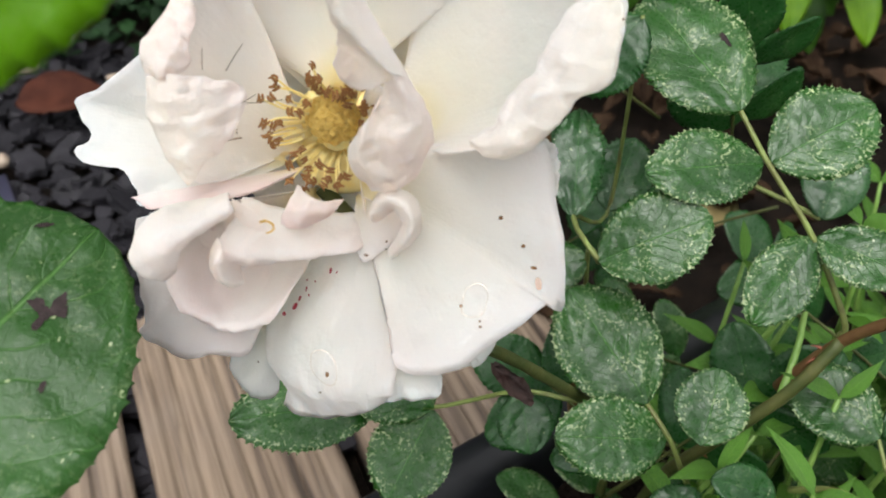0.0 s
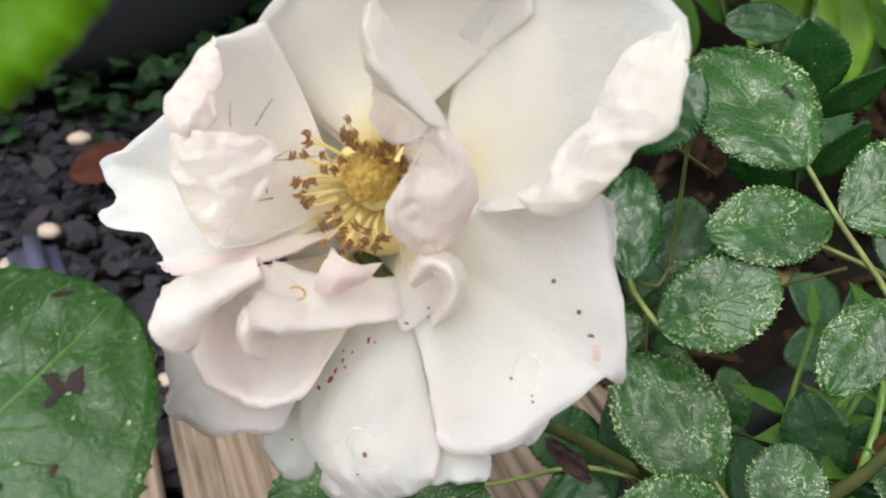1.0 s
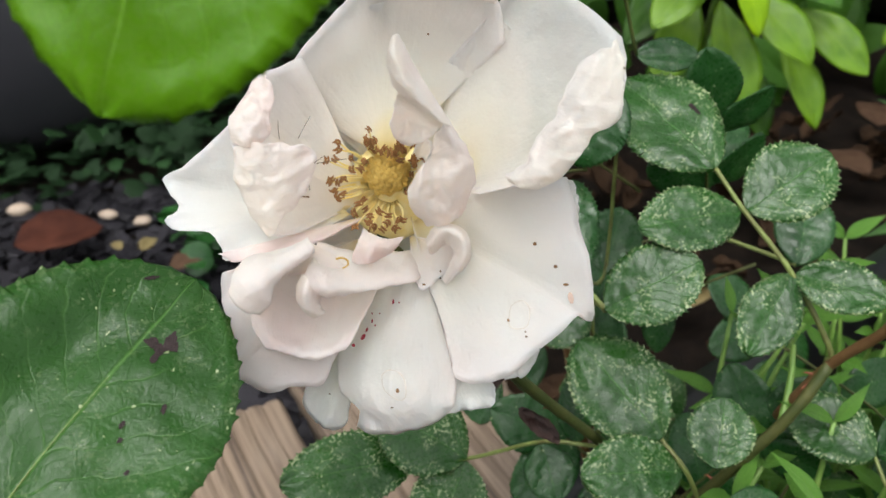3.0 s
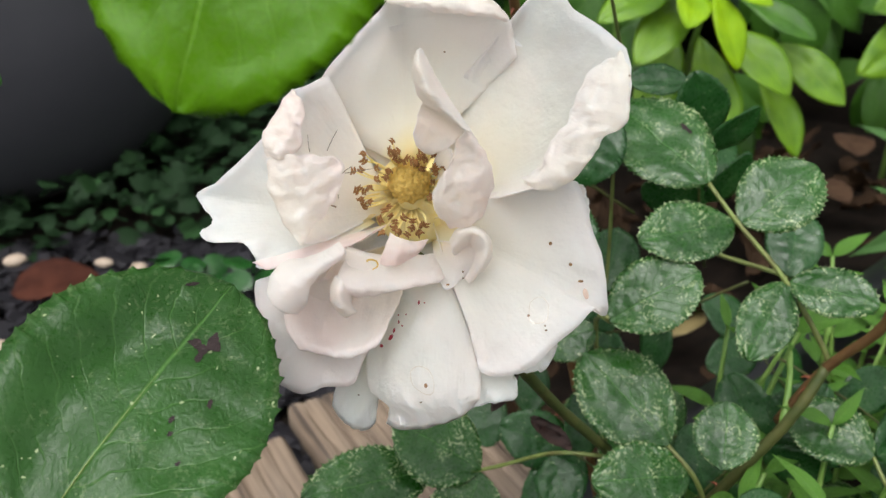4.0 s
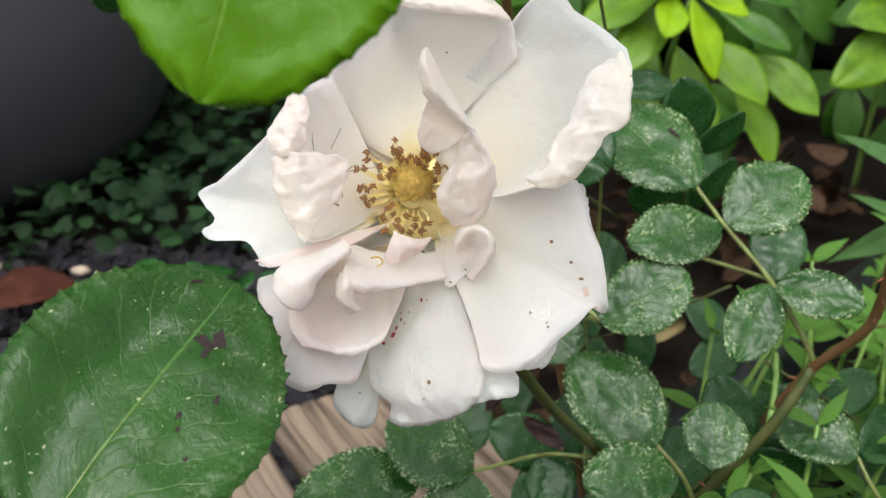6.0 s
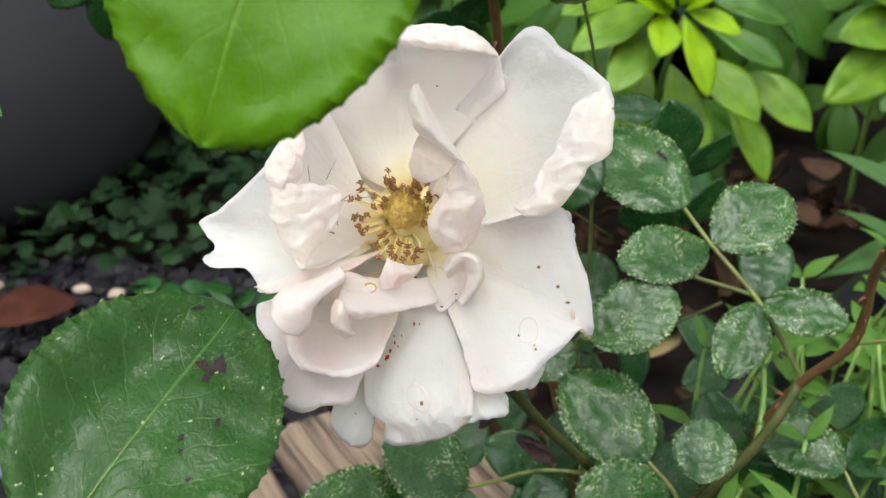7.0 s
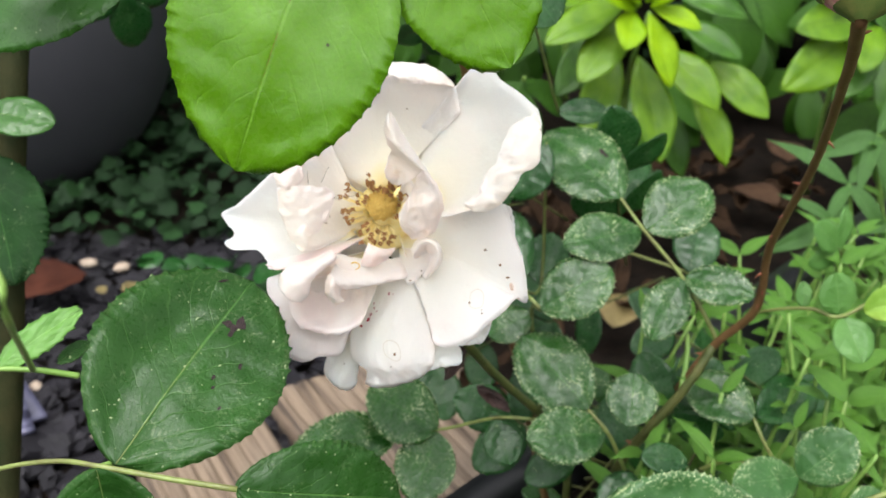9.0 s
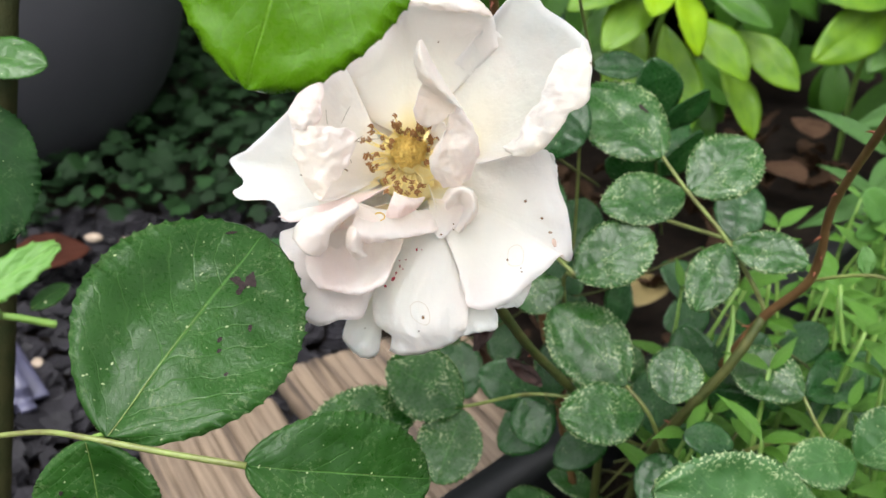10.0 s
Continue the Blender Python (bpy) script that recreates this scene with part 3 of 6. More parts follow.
fan((1.3, -2.8, -10),
    [(-16.9, 11.2, -4), (-12.4, 21.6, -4), (-3.6, 28.3, -4), (7.4, 30.5, -4), (16.2, 28.3, -4), (22.7, 21.5, -3), (25.3, 10.4, -2), (22.7, 1.7, -3), (18.4, -3.2, -4)], 4, 0)
fan((8.5, -3.7, -4),
    [(10.2, 19.6, -5), (15.3, 25.1, -2), (19.2, 29.5, 0), (23.8, 34.2, 2), (27.3, 32.8, 4), (30.8, 28.9, 5), (35.2, 25.8, 7), (39.2, 20.5, 8), (39.3, 15.1, 9), (38.4, 8.8, 9), (34.5, 6.5, 8), (30, 0.9, 7), (26.1, -1.6, 5), (16.5, -4.1, 0)], 5, 0)
flap([(37.9, 21.7, 8), (39.2, 18.7, 9), (39.2, 13.9, 10), (38.4, 8.5, 10), (34.7, 6.5, 10), (33.1, 3.5, 10), (29.2, -1.3, 9), (24.7, -3.1, 8), (20.9, -2, 7)],
     [(36, 20.1, 11), (34.8, 17.7, 12), (33.6, 13, 13), (32.6, 8.5, 13), (30.1, 5.9, 13), (29.3, 3, 12), (26.2, 0, 12), (23.4, -1.2, 10), (20.8, -1.4, 8)],
     [(35.2, 19.9, 10), (32, 17.7, 9), (29.7, 12.6, 9), (27.8, 8.1, 8), (25.7, 5.8, 8), (24.7, 3.4, 8), (23.8, 1.4, 7), (22.3, -0.1, 6), (20.9, -0.6, 5)], pink=0.05)
fan((16.6, -14.8, -10),
    [(27.5, -1.4, -6), (31.9, -0.8, -6), (34.1, -3.5, -7), (34.7, -9.1, -8)], -1, 0)
fan((16.5, -27.1, -8),
    [(19.4, -37.2, -3), (23.4, -37.2, -4), (26, -36.7, -5), (27.7, -33.6, -5), (28.3, -31.3, -4)], -1, 0)
fan((4.1, -8.1, -5),
    [(13.9, -3.2, -3), (23.7, -2.2, -2), (30.9, -0.7, -3), (32.8, -4.3, -3), (34.2, -9.3, -2), (36.3, -16.9, -2), (37.7, -25.1, -3), (36.4, -26.4, -3), (34.6, -24.7, 0), (30.9, -28.3, 1), (27, -31.2, 2), (23.2, -34.9, 3), (18.9, -36.8, 3), (15.2, -37.2, 2.2), (12.7, -35.3, 2.0), (11.7, -30.5, 1.7), (10.2, -25.8, 0.8), (7.3, -19, -1.5)], -2, 0.14)
fan((-5.2, -27.5, -14),
    [(-14.9, -40.2, -13), (-16.2, -45.5, -14), (-13.3, -49.3, -14), (-10, -50.5, -14), (-7.7, -49, -14), (-6.9, -43.5, -12), (-6.5, -36.4, -10)], -3, 0)
fan((10.7, -29, -3),
    [(11.9, -43.6, -2), (16.1, -42.6, -2), (19.8, -42.2, -3), (20.5, -39.9, -3), (19.6, -37.1, -2), (18.2, -34.2, -1)], -1, 0)
loft([(-0.2, -18.6, -6), (2.6, -19, -4), (5.3, -18.9, -2.5), (9.6, -20, -2.5)],
     [(-6.1, -25.7, -7), (-2.2, -26.2, -5), (1.4, -26.2, -1.5), (4.8, -25.8, 0), (9.3, -26.4, 0), (12, -27.5, -0.6)],
     [(-8.5, -34, -7), (-5.9, -34.3, -5), (-2.6, -34.1, -1.5), (2.8, -34.1, 1.6), (9.9, -34.5, 1.6), (13.5, -35.1, 0.4)],
     [(-7.9, -41.1, -7), (-5.8, -41.5, -4.5), (-2.9, -41.2, -1), (2.8, -41.3, 1.8), (9.6, -41.3, 1.6), (13.1, -40.9, 0.4)],
     [(-4, -43.7, -5.5), (-2.7, -44.6, -3), (3.3, -44.7, 0.3), (10, -43.7, 0), (12.9, -42, -1)],
     [(-4.6, -47.5, -6), (-1.5, -48.2, -4), (4.8, -47.3, -2.5), (9.7, -45.3, -2), (12.5, -43.1, -2.5)], pink=0.2)
fan((-2, -12.5, -12),
    [(-20.7, -16.9, -5), (-27.2, -19, -4), (-29.9, -20.6, -4), (-28.5, -27.7, -3), (-26.7, -35.2, -3), (-27.6, -37.7, -4), (-23, -41.3, -4), (-19.2, -41.5, -4), (-16.5, -40.3, -4), (-11.2, -39.9, -5), (-9.3, -35.5, -6), (-5.3, -28, -8)], -2, 0.3)
loft([(-18.5, -17, -8), (-13, -17, -8), (-7.5, -18.1, -8), (-0.6, -18, -7)],
     [(-23.3, -22.3, -3.5), (-16, -23.5, -5.5), (-9.4, -24.5, -5), (-1.8, -23.2, -2)],
     [(-23.4, -28, -1), (-17.1, -29.7, -1.5), (-10, -29.7, 0), (-3.5, -27.2, 1.5)],
     [(-21.1, -31.9, 0), (-16.2, -32.1, 2.2), (-10.6, -32.4, 3.8), (-4.9, -30.2, 3.4)],
     [(-20, -32.6, 0.2), (-15.6, -33.3, 2.2), (-11.1, -33.7, 3.8), (-5.8, -31.7, 3.4)], pink=0.55)
fan((-5.9, -8.1, -6),
    [(-22.6, 11.2, -4), (-29.3, 7, -6), (-37.5, -0.3, -8), (-42.5, -3, -10), (-40.9, -5.9, -9), (-38.9, -8.8, -8), (-41.2, -10.5, -7), (-39, -12.5, -7), (-32.9, -12.6, -6), (-29.7, -15.6, -5), (-29, -17.4, -4), (-23.3, -16.9, -3), (-16.7, -14.7, -3)], 2, 0)
fan((-3.7, -5.9, -5),
    [(-15, 18.6, 1), (-18.4, 16.7, 2), (-21.6, 15.5, 3), (-23.9, 11.7, 4), (-26.1, 7.4, 5), (-26.1, 3.2, 5), (-25.1, -3, 3), (-22.4, -9.8, 0), (-20.1, -12.8, -1), (-15.6, -12, -2)], 4.5, 0)
flap([(-21.6, 15.7, 3), (-24.3, 11.3, 5), (-26.3, 6.7, 6), (-25.7, 2.7, 6)],
     [(-19.8, 13.9, 7), (-20.9, 9.5, 8.5), (-22.1, 5.9, 9), (-23.3, 2.5, 8)],
     [(-18.9, 12.5, 6), (-18.7, 8.7, 7), (-19.3, 5.2, 6), (-21.5, 2.9, 6)], pink=0.35)
flap([(-25.5, 2.3, 5.5), (-25.3, -3.6, 4), (-22.3, -10.2, 2), (-20.1, -12.9, 0)],
     [(-21.3, 3.3, 8), (-19.8, -2.8, 7.5), (-19.3, -8.4, 4.5), (-19.3, -12.3, 1)],
     [(-17.9, 3.4, 6), (-12.2, 2.3, 3.5), (-13.2, -3.5, 2), (-18, -9.9, 1)], pink=0.25)
fan((-3.1, -8.6, -5),
    [(-30.1, -16.5, -4), (-25.9, -17.5, -2), (-17.5, -15.4, 0), (-11, -13.1, 1), (-6.2, -10.2, 0)], -1, 1)
loft([(-11.2, -13.4, 3), (-7.3, -14.4, 1), (-2.1, -14.9, 0), (4.5, -14.7, -3), (7.9, -14.2, -6)],
     [(-11.6, -16.1, 6), (-7.5, -17.1, 4.5), (-2.1, -17.5, 3), (4.3, -16.9, 0), (7.4, -16, -4)],
     [(-12.2, -18.3, 10), (-8.1, -19, 8.5), (-2.2, -19.7, 5.5), (4.6, -18.6, 2), (7.1, -17.7, -2.5)],
     [(-11.4, -20, 12), (-7.9, -20.7, 10), (-2.5, -21, 6.2), (4.9, -19.5, 2.5), (6.9, -18.7, -2)],
     [(-10.7, -21.5, 10.5), (-8.1, -22.1, 8.5), (-3.1, -21.4, 5.2), (4.4, -19.9, 2), (6.5, -19.4, -2.5)], pink=0.25)
loft([(-12.4, -18.3, 10), (-13.3, -20.3, 10), (-13.5, -22.9, 9.5), (-12.4, -24.8, 8.5), (-10.7, -25.7, 7.5)],
     [(-11.2, -19, 13), (-11.6, -20.7, 13.5), (-11.7, -22.8, 13), (-10.9, -24.5, 11.5), (-9.8, -25.4, 9)],
     [(-10.3, -20.7, 12.4), (-10.6, -21.8, 12), (-10.5, -23.2, 11.4), (-9.9, -24.3, 10), (-9.1, -25, 8)],
     [(-9.4, -21.7, 8), (-10.2, -22.9, 6), (-10.3, -23.7, 5.5), (-9.9, -24.3, 6), (-9.1, -24.7, 7)], pink=0.4)
loft([(-14.7, -13.9, -2), (-19.8, -15.5, -2), (-23.6, -16.6, -1), (-25.7, -19.2, 0), (-26.1, -21.6, 1)],
     [(-12.3, -12.6, 7), (-16.9, -15.3, 8.5), (-21, -15.7, 9.5), (-23.6, -18, 10), (-24.6, -21, 10)],
     [(-11.5, -13.1, 9), (-15.4, -15.9, 12.5), (-19, -17.2, 14.5), (-21.5, -19.3, 15), (-23.3, -22.6, 14)],
     [(-10.8, -13.9, 9.5), (-14, -16.4, 13), (-16.6, -18.3, 15), (-18.8, -21.2, 16), (-21.3, -24.5, 13.5)],
     [(-10.8, -14.7, 8), (-14.1, -17.4, 11.5), (-16.3, -19.8, 13.5), (-17.1, -23, 13.5), (-18.9, -24.8, 12)], pink=0.12)
loft([(-12, -13.2, 6), (-8.4, -15.1, 5), (-6, -17.2, 4)],
     [(-13.7, -16.7, 4), (-9.9, -17.4, 6), (-6.9, -18.7, 5)],
     [(-17.8, -20.1, -3), (-12.9, -19, 2), (-8.5, -19.5, 4)], pink=0.5)
loft([(-3.5, -10.7, 3), (0.3, -12.2, 5), (3.5, -11.9, 3)],
     [(-4.1, -13.5, 5.2), (-1, -14.1, 6.6), (2.6, -13.5, 4)],
     [(-5.2, -16.6, 4), (-2.3, -16.7, 5), (1.5, -14.8, 3)], pink=1)
fan((4.1, -12.0, -5),
    [(9.2, -12.5, 1.5), (12.1, -13.7, 1.5), (12, -16.7, 1.2), (9.6, -19.4, 1), (7.1, -21.1, 1), (5, -18.8, 0)], -1, 0.1)
loft([(7.4, -12.5, 2), (8.5, -10.3, 3), (11.3, -9.3, 4), (14.1, -10.6, 5), (15.4, -13.5, 5), (14.4, -16.6, 4), (11.3, -19.8, 2)],
     [(8, -13.3, 6), (9.5, -10.8, 8), (11.4, -10.2, 9.5), (13.5, -11.2, 10.5), (14.4, -13.4, 10), (13.5, -16.3, 8), (11.1, -19.7, 3)],
     [(8.1, -14.5, 4), (9.8, -12.7, 6), (11.2, -12, 6.5), (12.2, -12.7, 7), (12.8, -14.1, 6.5), (12.1, -16.6, 5.5), (10.7, -19.6, 2)],
     [(8.6, -14.8, 1), (10.1, -13.5, 1), (11.1, -13.1, 1), (11.9, -13.5, 1), (12.3, -14.6, 1), (11.6, -16.7, 1), (10.5, -19.2, 0.5)], pink=0.05)
fan((2.9, -1.6, -8),
    [(5, 3.7, 1.5), (6.9, 5.1, 3.5), (8.2, 3.4, 4), (8.2, 1.1, 2)], 1, 0)
loft([(1.6, 18.8, 18.4), (1.2, 16.5, 18), (1.8, 13.7, 17.5), (2.9, 11.5, 16.5), (4.9, 10, 15.5)],
     [(2.1, 20, 19), (2.8, 16.6, 20), (4.2, 13, 19.5), (6.6, 10.3, 18.5), (10.1, 7, 16)],
     [(3, 20.2, 17), (4.8, 16.7, 14), (7.4, 12.6, 12), (10.1, 8.9, 10.5), (11.9, 6.3, 10)], pink=0.1)
loft([(2.9, 11.5, 16.5), (5.1, 10, 15.5), (7.5, 8.5, 15), (10.1, 7, 14.5)],
     [(1.6, 9.4, 9), (3.8, 8.5, 5), (6.4, 7.4, 6), (9.1, 5.9, 10)],
     [(1.1, 6.9, 6), (1.5, 4.9, 3), (4.3, 3.8, 2.5), (7.5, 4.9, 6.5)], pink=0.15)
loft([(8, 0.2, 5), (6.3, -1.4, 5), (5.4, -3.9, 5), (6.1, -6.7, 4), (8, -9.4, 3.5)],
     [(8.1, 1.2, 8.6), (5.8, -1.2, 9), (4.7, -4, 9), (5.4, -7.1, 7.6), (7.7, -9.8, 5.4)],
     [(8.3, 2.4, 11.2), (7, -0.4, 11.8), (6.4, -4.1, 11.8), (7.4, -7.4, 9.8), (9.1, -9.9, 6.2)],
     [(8.5, 4.8, 10.5), (8.2, 0.8, 10.6), (8.6, -3.5, 10.4), (9.5, -7.4, 8.5), (10.9, -9.7, 5.6)],
     [(9.7, 6.1, 13.5), (10.6, 1.8, 11.8), (11.1, -2.1, 12), (11.6, -5.5, 9.8), (11.6, -8.9, 6.4)],
     [(10.5, 6.7, 15), (12.9, 2.7, 13), (13.8, -1.3, 11), (13.5, -4.6, 8.5), (12.4, -8.4, 5.4)],
     [(11.7, 6.5, 10), (14.3, 2.7, 7), (15.5, -1.1, 4), (14.8, -4.4, 2.5), (13.2, -8, 2)], pink=0.3, nv=44, crinkle=1.5)


def petal_height(x, y, top=60.0):
    return SURFACE.ray_cast(Vector((x, y, top)), Vector((0, 0, -1)))[0]


def surface_tree():
    from mathutils import bvhtree
    vs, fs = [], []
    for quad in PIECES:
        fs.append(tuple(range(len(vs), len(vs) + 4)))
        vs.extend(quad)
    return bvhtree.BVHTree.FromPolygons(vs, fs)


SURFACE = surface_tree()


def spot(x, y, rx, ry, turn, mat, hollow=0.0):
    """A fleck, or the ring left by a dried drop, lying on the petals."""
    bm = bmesh.new()
    a = radians(turn)
    inner, outer = [], []
    for k in range(18):
        th = k * math.tau / 18
        wob = 1 + 0.18 * noise.noise(Vector((math.cos(th) * 1.3 + x, math.sin(th) * 1.3 + y, 0)))
        for ring, s in ((inner, hollow), (outer, 1.0)):
            px, py = rx * s * wob * math.cos(th), ry * s * wob * math.sin(th)
            qx, qy = x + px * math.cos(a) - py * math.sin(a), y + px * math.sin(a) + py * math.cos(a)
            hit = petal_height(qx, qy)
            if hit is None:
                bm.free()
                return
            ring.append(bm.verts.new((hit + Vector((0, 0, 0.26))) / 1000))
    if hollow:
        for k in range(18):
            bm.faces.new((inner[k], inner[(k + 1) % 18], outer[(k + 1) % 18], outer[k]))
    else:
        for v in inner:
            bm.verts.remove(v)
        bm.faces.new(outer)
    part("petal_spot", bm, mat, rose)


def mark(x, y, rx, ry, turn, skin):
    spot(x, y, rx, ry, turn, {"red_speck": RED_SPECK, "stain": BRUISE}.get(skin, BROWN_SPECK))


mark(26.4, -12.6, 0.33, 0.33, 0, "brown_speck")
mark(30.2, -16.5, 0.33, 0.33, 0, "brown_speck")
mark(32.2, -19.7, 0.50, 0.25, 0, "brown_speck")
mark(25.3, -28.5, 0.25, 0.17, 0, "brown_speck")
mark(25.1, -27.7, 0.17, 0.17, 0, "brown_speck")
mark(22.1, -25.9, 0.25, 0.25, 0, "brown_speck")
mark(3.2, -38.9, 0.33, 0.42, 0, "brown_speck")
mark(2.3, -42.1, 0.25, 0.13, 20, "brown_speck")
mark(39.1, 17, 0.17, 0.21, 0, "brown_speck")
mark(-25.6, -6.6, 0.33, 0.17, 0, "brown_speck")
mark(-14.5, -5.7, 0.17, 0.17, 0, "brown_speck")
mark(10, -17.9, 0.17, 0.17, 0, "brown_speck")
mark(10, -19.1, 0.17, 0.17, 0, "brown_speck")
mark(7.2, -20.3, 0.33, 0.17, 0, "brown_speck")
mark(-5.6, -32.4, 0.33, 0.33, 0, "red_speck")
mark(-3.7, -30.6, 0.33, 0.67, -35, "red_speck")
mark(-3.1, -29.3, 0.21, 0.42, -20, "red_speck")
mark(-2.2, -27.7, 0.17, 0.33, 0, "red_speck")
mark(-1.5, -28.3, 0.17, 0.17, 0, "red_speck")
mark(-2.3, -26.4, 0.13, 0.17, 0, "red_speck")
mark(1.7, -23.8, 0.21, 0.42, 0, "red_speck")
mark(2.8, -23.8, 0.13, 0.17, 0, "red_speck")
mark(-0.8, -26.2, 0.13, 0.17, 0, "red_speck")
mark(-10.6, -42.9, 0.17, 0.17, 0, "brown_speck")
mark(6.4, 23.7, 0.17, 0.17, 0, "brown_speck")
mark(33.2, -22.1, 0.50, 1.08, 15, "stain")
for ring in ((2.6, -38.0, 2.1, 3.0, 35), (24.0, -25.0, 2.0, 2.6, -20), (20.8, -24.8, 0.5, 0.5, 0)):
    spot(*ring, STAIN, 0.92)


def anther_mesh(k):
    """A withered anther about two millimetres long: two curled lobes with a split between them."""
    rnd = random.Random(60 + k)
    bm = bmesh.new()
    bend = rnd.uniform(0.5, 1.3)
    for side in (-1, 1):
        pts = []
        for i in range(6):
            u = i / 5 * 2 - 1
            a = u * bend
            pts.append(Vector((math.sin(a) / bend * 1.05, side * (0.30 + 0.12 * u * u) + (1 - math.cos(a)) * 0.9, 0.25 * rnd.uniform(-1, 1) + 0.2 * u * u)))
        tube(bm, pts, [0.12, 0.30, 0.34, 0.28, 0.10], 9, 6)
    for v in bm.verts:
        v.co += 0.10 * noise.noise_vector(v.co * 2.4 + Vector((k, 0, 0)))
    return mesh_of("anther", bm, ANTHER)


def rose_heart():
    """Cluster of styles in the middle, and the ring of stamens round it."""
    rnd = random.Random(11)
    bm = bmesh.new()
    bmesh.ops.create_icosphere(bm, subdivisions=2, radius=1)
    for v in bm.verts:
        v.co = Vector((v.co.x, v.co.y, v.co.z * 1.5)) * (0.00078 * (1 + 0.25 * noise.noise(v.co * 1.7)))
    knob = mesh_of("style", bm, STYLE)
    for k in range(64):
        q, a = math.sqrt((k + 0.5) / 64), k * 2.39996
        x, y = -0.3 + 3.7 * q * math.cos(a), -1.0 + 3.5 * q * math.sin(a)
        z = -2.0 - 2.6 * q * q + rnd.uniform(-0.35, 0.35)
        part("style", knob, None, rose, m=Matrix.Translation((x / 1000, y / 1000, z / 1000)) @ Euler((0.35 * q * -math.sin(a) + rnd.uniform(-0.3, 0.3), 0.35 * q * math.cos(a) + rnd.uniform(-0.3, 0.3), rnd.uniform(0, 6))).to_matrix().to_4x4())
    bm = bmesh.new()
    bmesh.ops.create_icosphere(bm, subdivisions=3, radius=1, matrix=Matrix.Translation((-0.0003, -0.0010, -0.0068)) @ Matrix.Diagonal((0.0036, 0.0034, 0.0030, 1)))
    part("style_base", bm, STYLE, rose)
    bm = bmesh.new()
    bmesh.ops.create_uvsphere(bm, u_segments=24, v_segments=10, radius=1, matrix=Matrix.Translation((0.5, -4.0, -10.4)) @ Matrix.Diagonal((8.6, 9.2, 2.6, 1)))
    for v in bm.verts:
        v.co /= 1000
    part("flower_base", bm, FILAMENT, rose, "yellow floor of the flower")
    bm = bmesh.new()
    rows = [[Vector((1.5 + q * 1.9 * math.cos(k * math.tau / 40), -3.0 + q * 1.9 * math.sin(k * math.tau / 40), -13.0 + 0.012 * q * q * 1.9)) / 1000 for k in range(41)] for q in range(1, 11)]
    grid_mesh(bm, rows)
    part("flower_cup", bm, PETAL, rose, "cream inner petals round the stamens", thick=0.0003)
    anthers = [anther_mesh(k) for k in range(9)]
    for k in range(78):
        a = rnd.uniform(0, math.tau)
        right = max(0.0, math.cos(a))
        low = max(0.0, -math.sin(a))
        reach = (4.2 + 6.6 * rnd.random() ** 0.8) * (1.0 - 0.30 * right * (1 - low))
        h = -0.4 - 0.25 * abs(reach - 6.5) + rnd.uniform(-1.4, 1.6)
        c = Vector((-0.2, -1.4 - 1.6 * low, 0))
        root = c + Vector((math.cos(a) * 3.6, math.sin(a) * 3.4, -7.5))
        end = c + Vector((math.cos(a) * reach, math.sin(a) * reach * 0.9, h))
        midp = (root + end) / 2 + Vector((math.cos(a) * 0.4 + rnd.uniform(-0.6, 0.6), math.sin(a) * 0.4 + rnd.uniform(-0.6, 0.6), 1.3))
        bm = bmesh.new()
        tube(bm, [root / 1000, midp / 1000, end / 1000], [0.00026, 0.00015], 7, 5)
        fil = part("stamen", bm, FILAMENT, rose)
        m = Matrix.Translation(end / 1000) @ Euler((rnd.uniform(-0.7, 0.7), rnd.uniform(-0.7, 0.7), rnd.uniform(0, 6.3))).to_matrix().to_4x4() @ Matrix.Scale(rnd.uniform(0.66, 0.92) / 1000, 4)
        part("anther", anthers[k % 9], ANTHER, fil, "shrivelled brown anther", m=m)
    for a, b in (((-18.6, 7.3, 3.0), (-18.2, 4.1, 3.4)), ((-13.4, 8.4, 1.0), (-15.1, 4.4, 2.6)), ((-10.5, 1.6, 2.4), (-12.2, 0.2, 3.4)), ((-6.8, 1.2, 1.2), (-11.7, 0.2, 3.4)), ((-13.1, -3.6, 2.0), (-13.0, -4.4, 2.0))):
        bm = bmesh.new()
        ma = (Vector(a) + Vector(b)) / 2 + Vector((0, 0, 0.4))
        tube(bm, [Vector(a) / 1000, ma / 1000, Vector(b) / 1000], [0.00005, 0.00007], 6, 5)
        part("dry_filament", bm, HAIR, rose, "thin dark dried filament")
    bm = bmesh.new()
    tube(bm, [Vector((-6.4 + 1.2 * math.cos(t), -16.4 + 0.9 * math.sin(t), 8.2)) / 1000 for t in (2.4, 1.6, 0.6, -0.4, -1.4)], [0.0002, 0.00012], 12, 5)
    part("dry_filament", bm, STYLE, rose, "curled yellow-brown dried filament")
    for k in range(5):
        a = k * math.tau / 5 + 0.4
        rows = leaf_rows(0.022, 0.32, 0.1, 0.3, k, 0, 0.02, 14, 3)
        bm = bmesh.new()
        grid_mesh(bm, rows)
        d = Vector((math.cos(a), math.sin(a), -0.35))
        part("sepal", bm, SEPAL, rose, m=leaf_pose(Vector((0, 0, -0.0135)), Vector((0, 0, -0.0135)) + d, 0, (0, 0, 1)), thick=0.0004)
    bm = bmesh.new()
    bmesh.ops.create_uvsphere(bm, u_segments=20, v_segments=12, radius=0.0065, matrix=Matrix.Translation((0, -0.001, -0.0165)))
    part("hip", bm, STEM_GREEN, rose, "green swelling under the petals")


rose_heart()

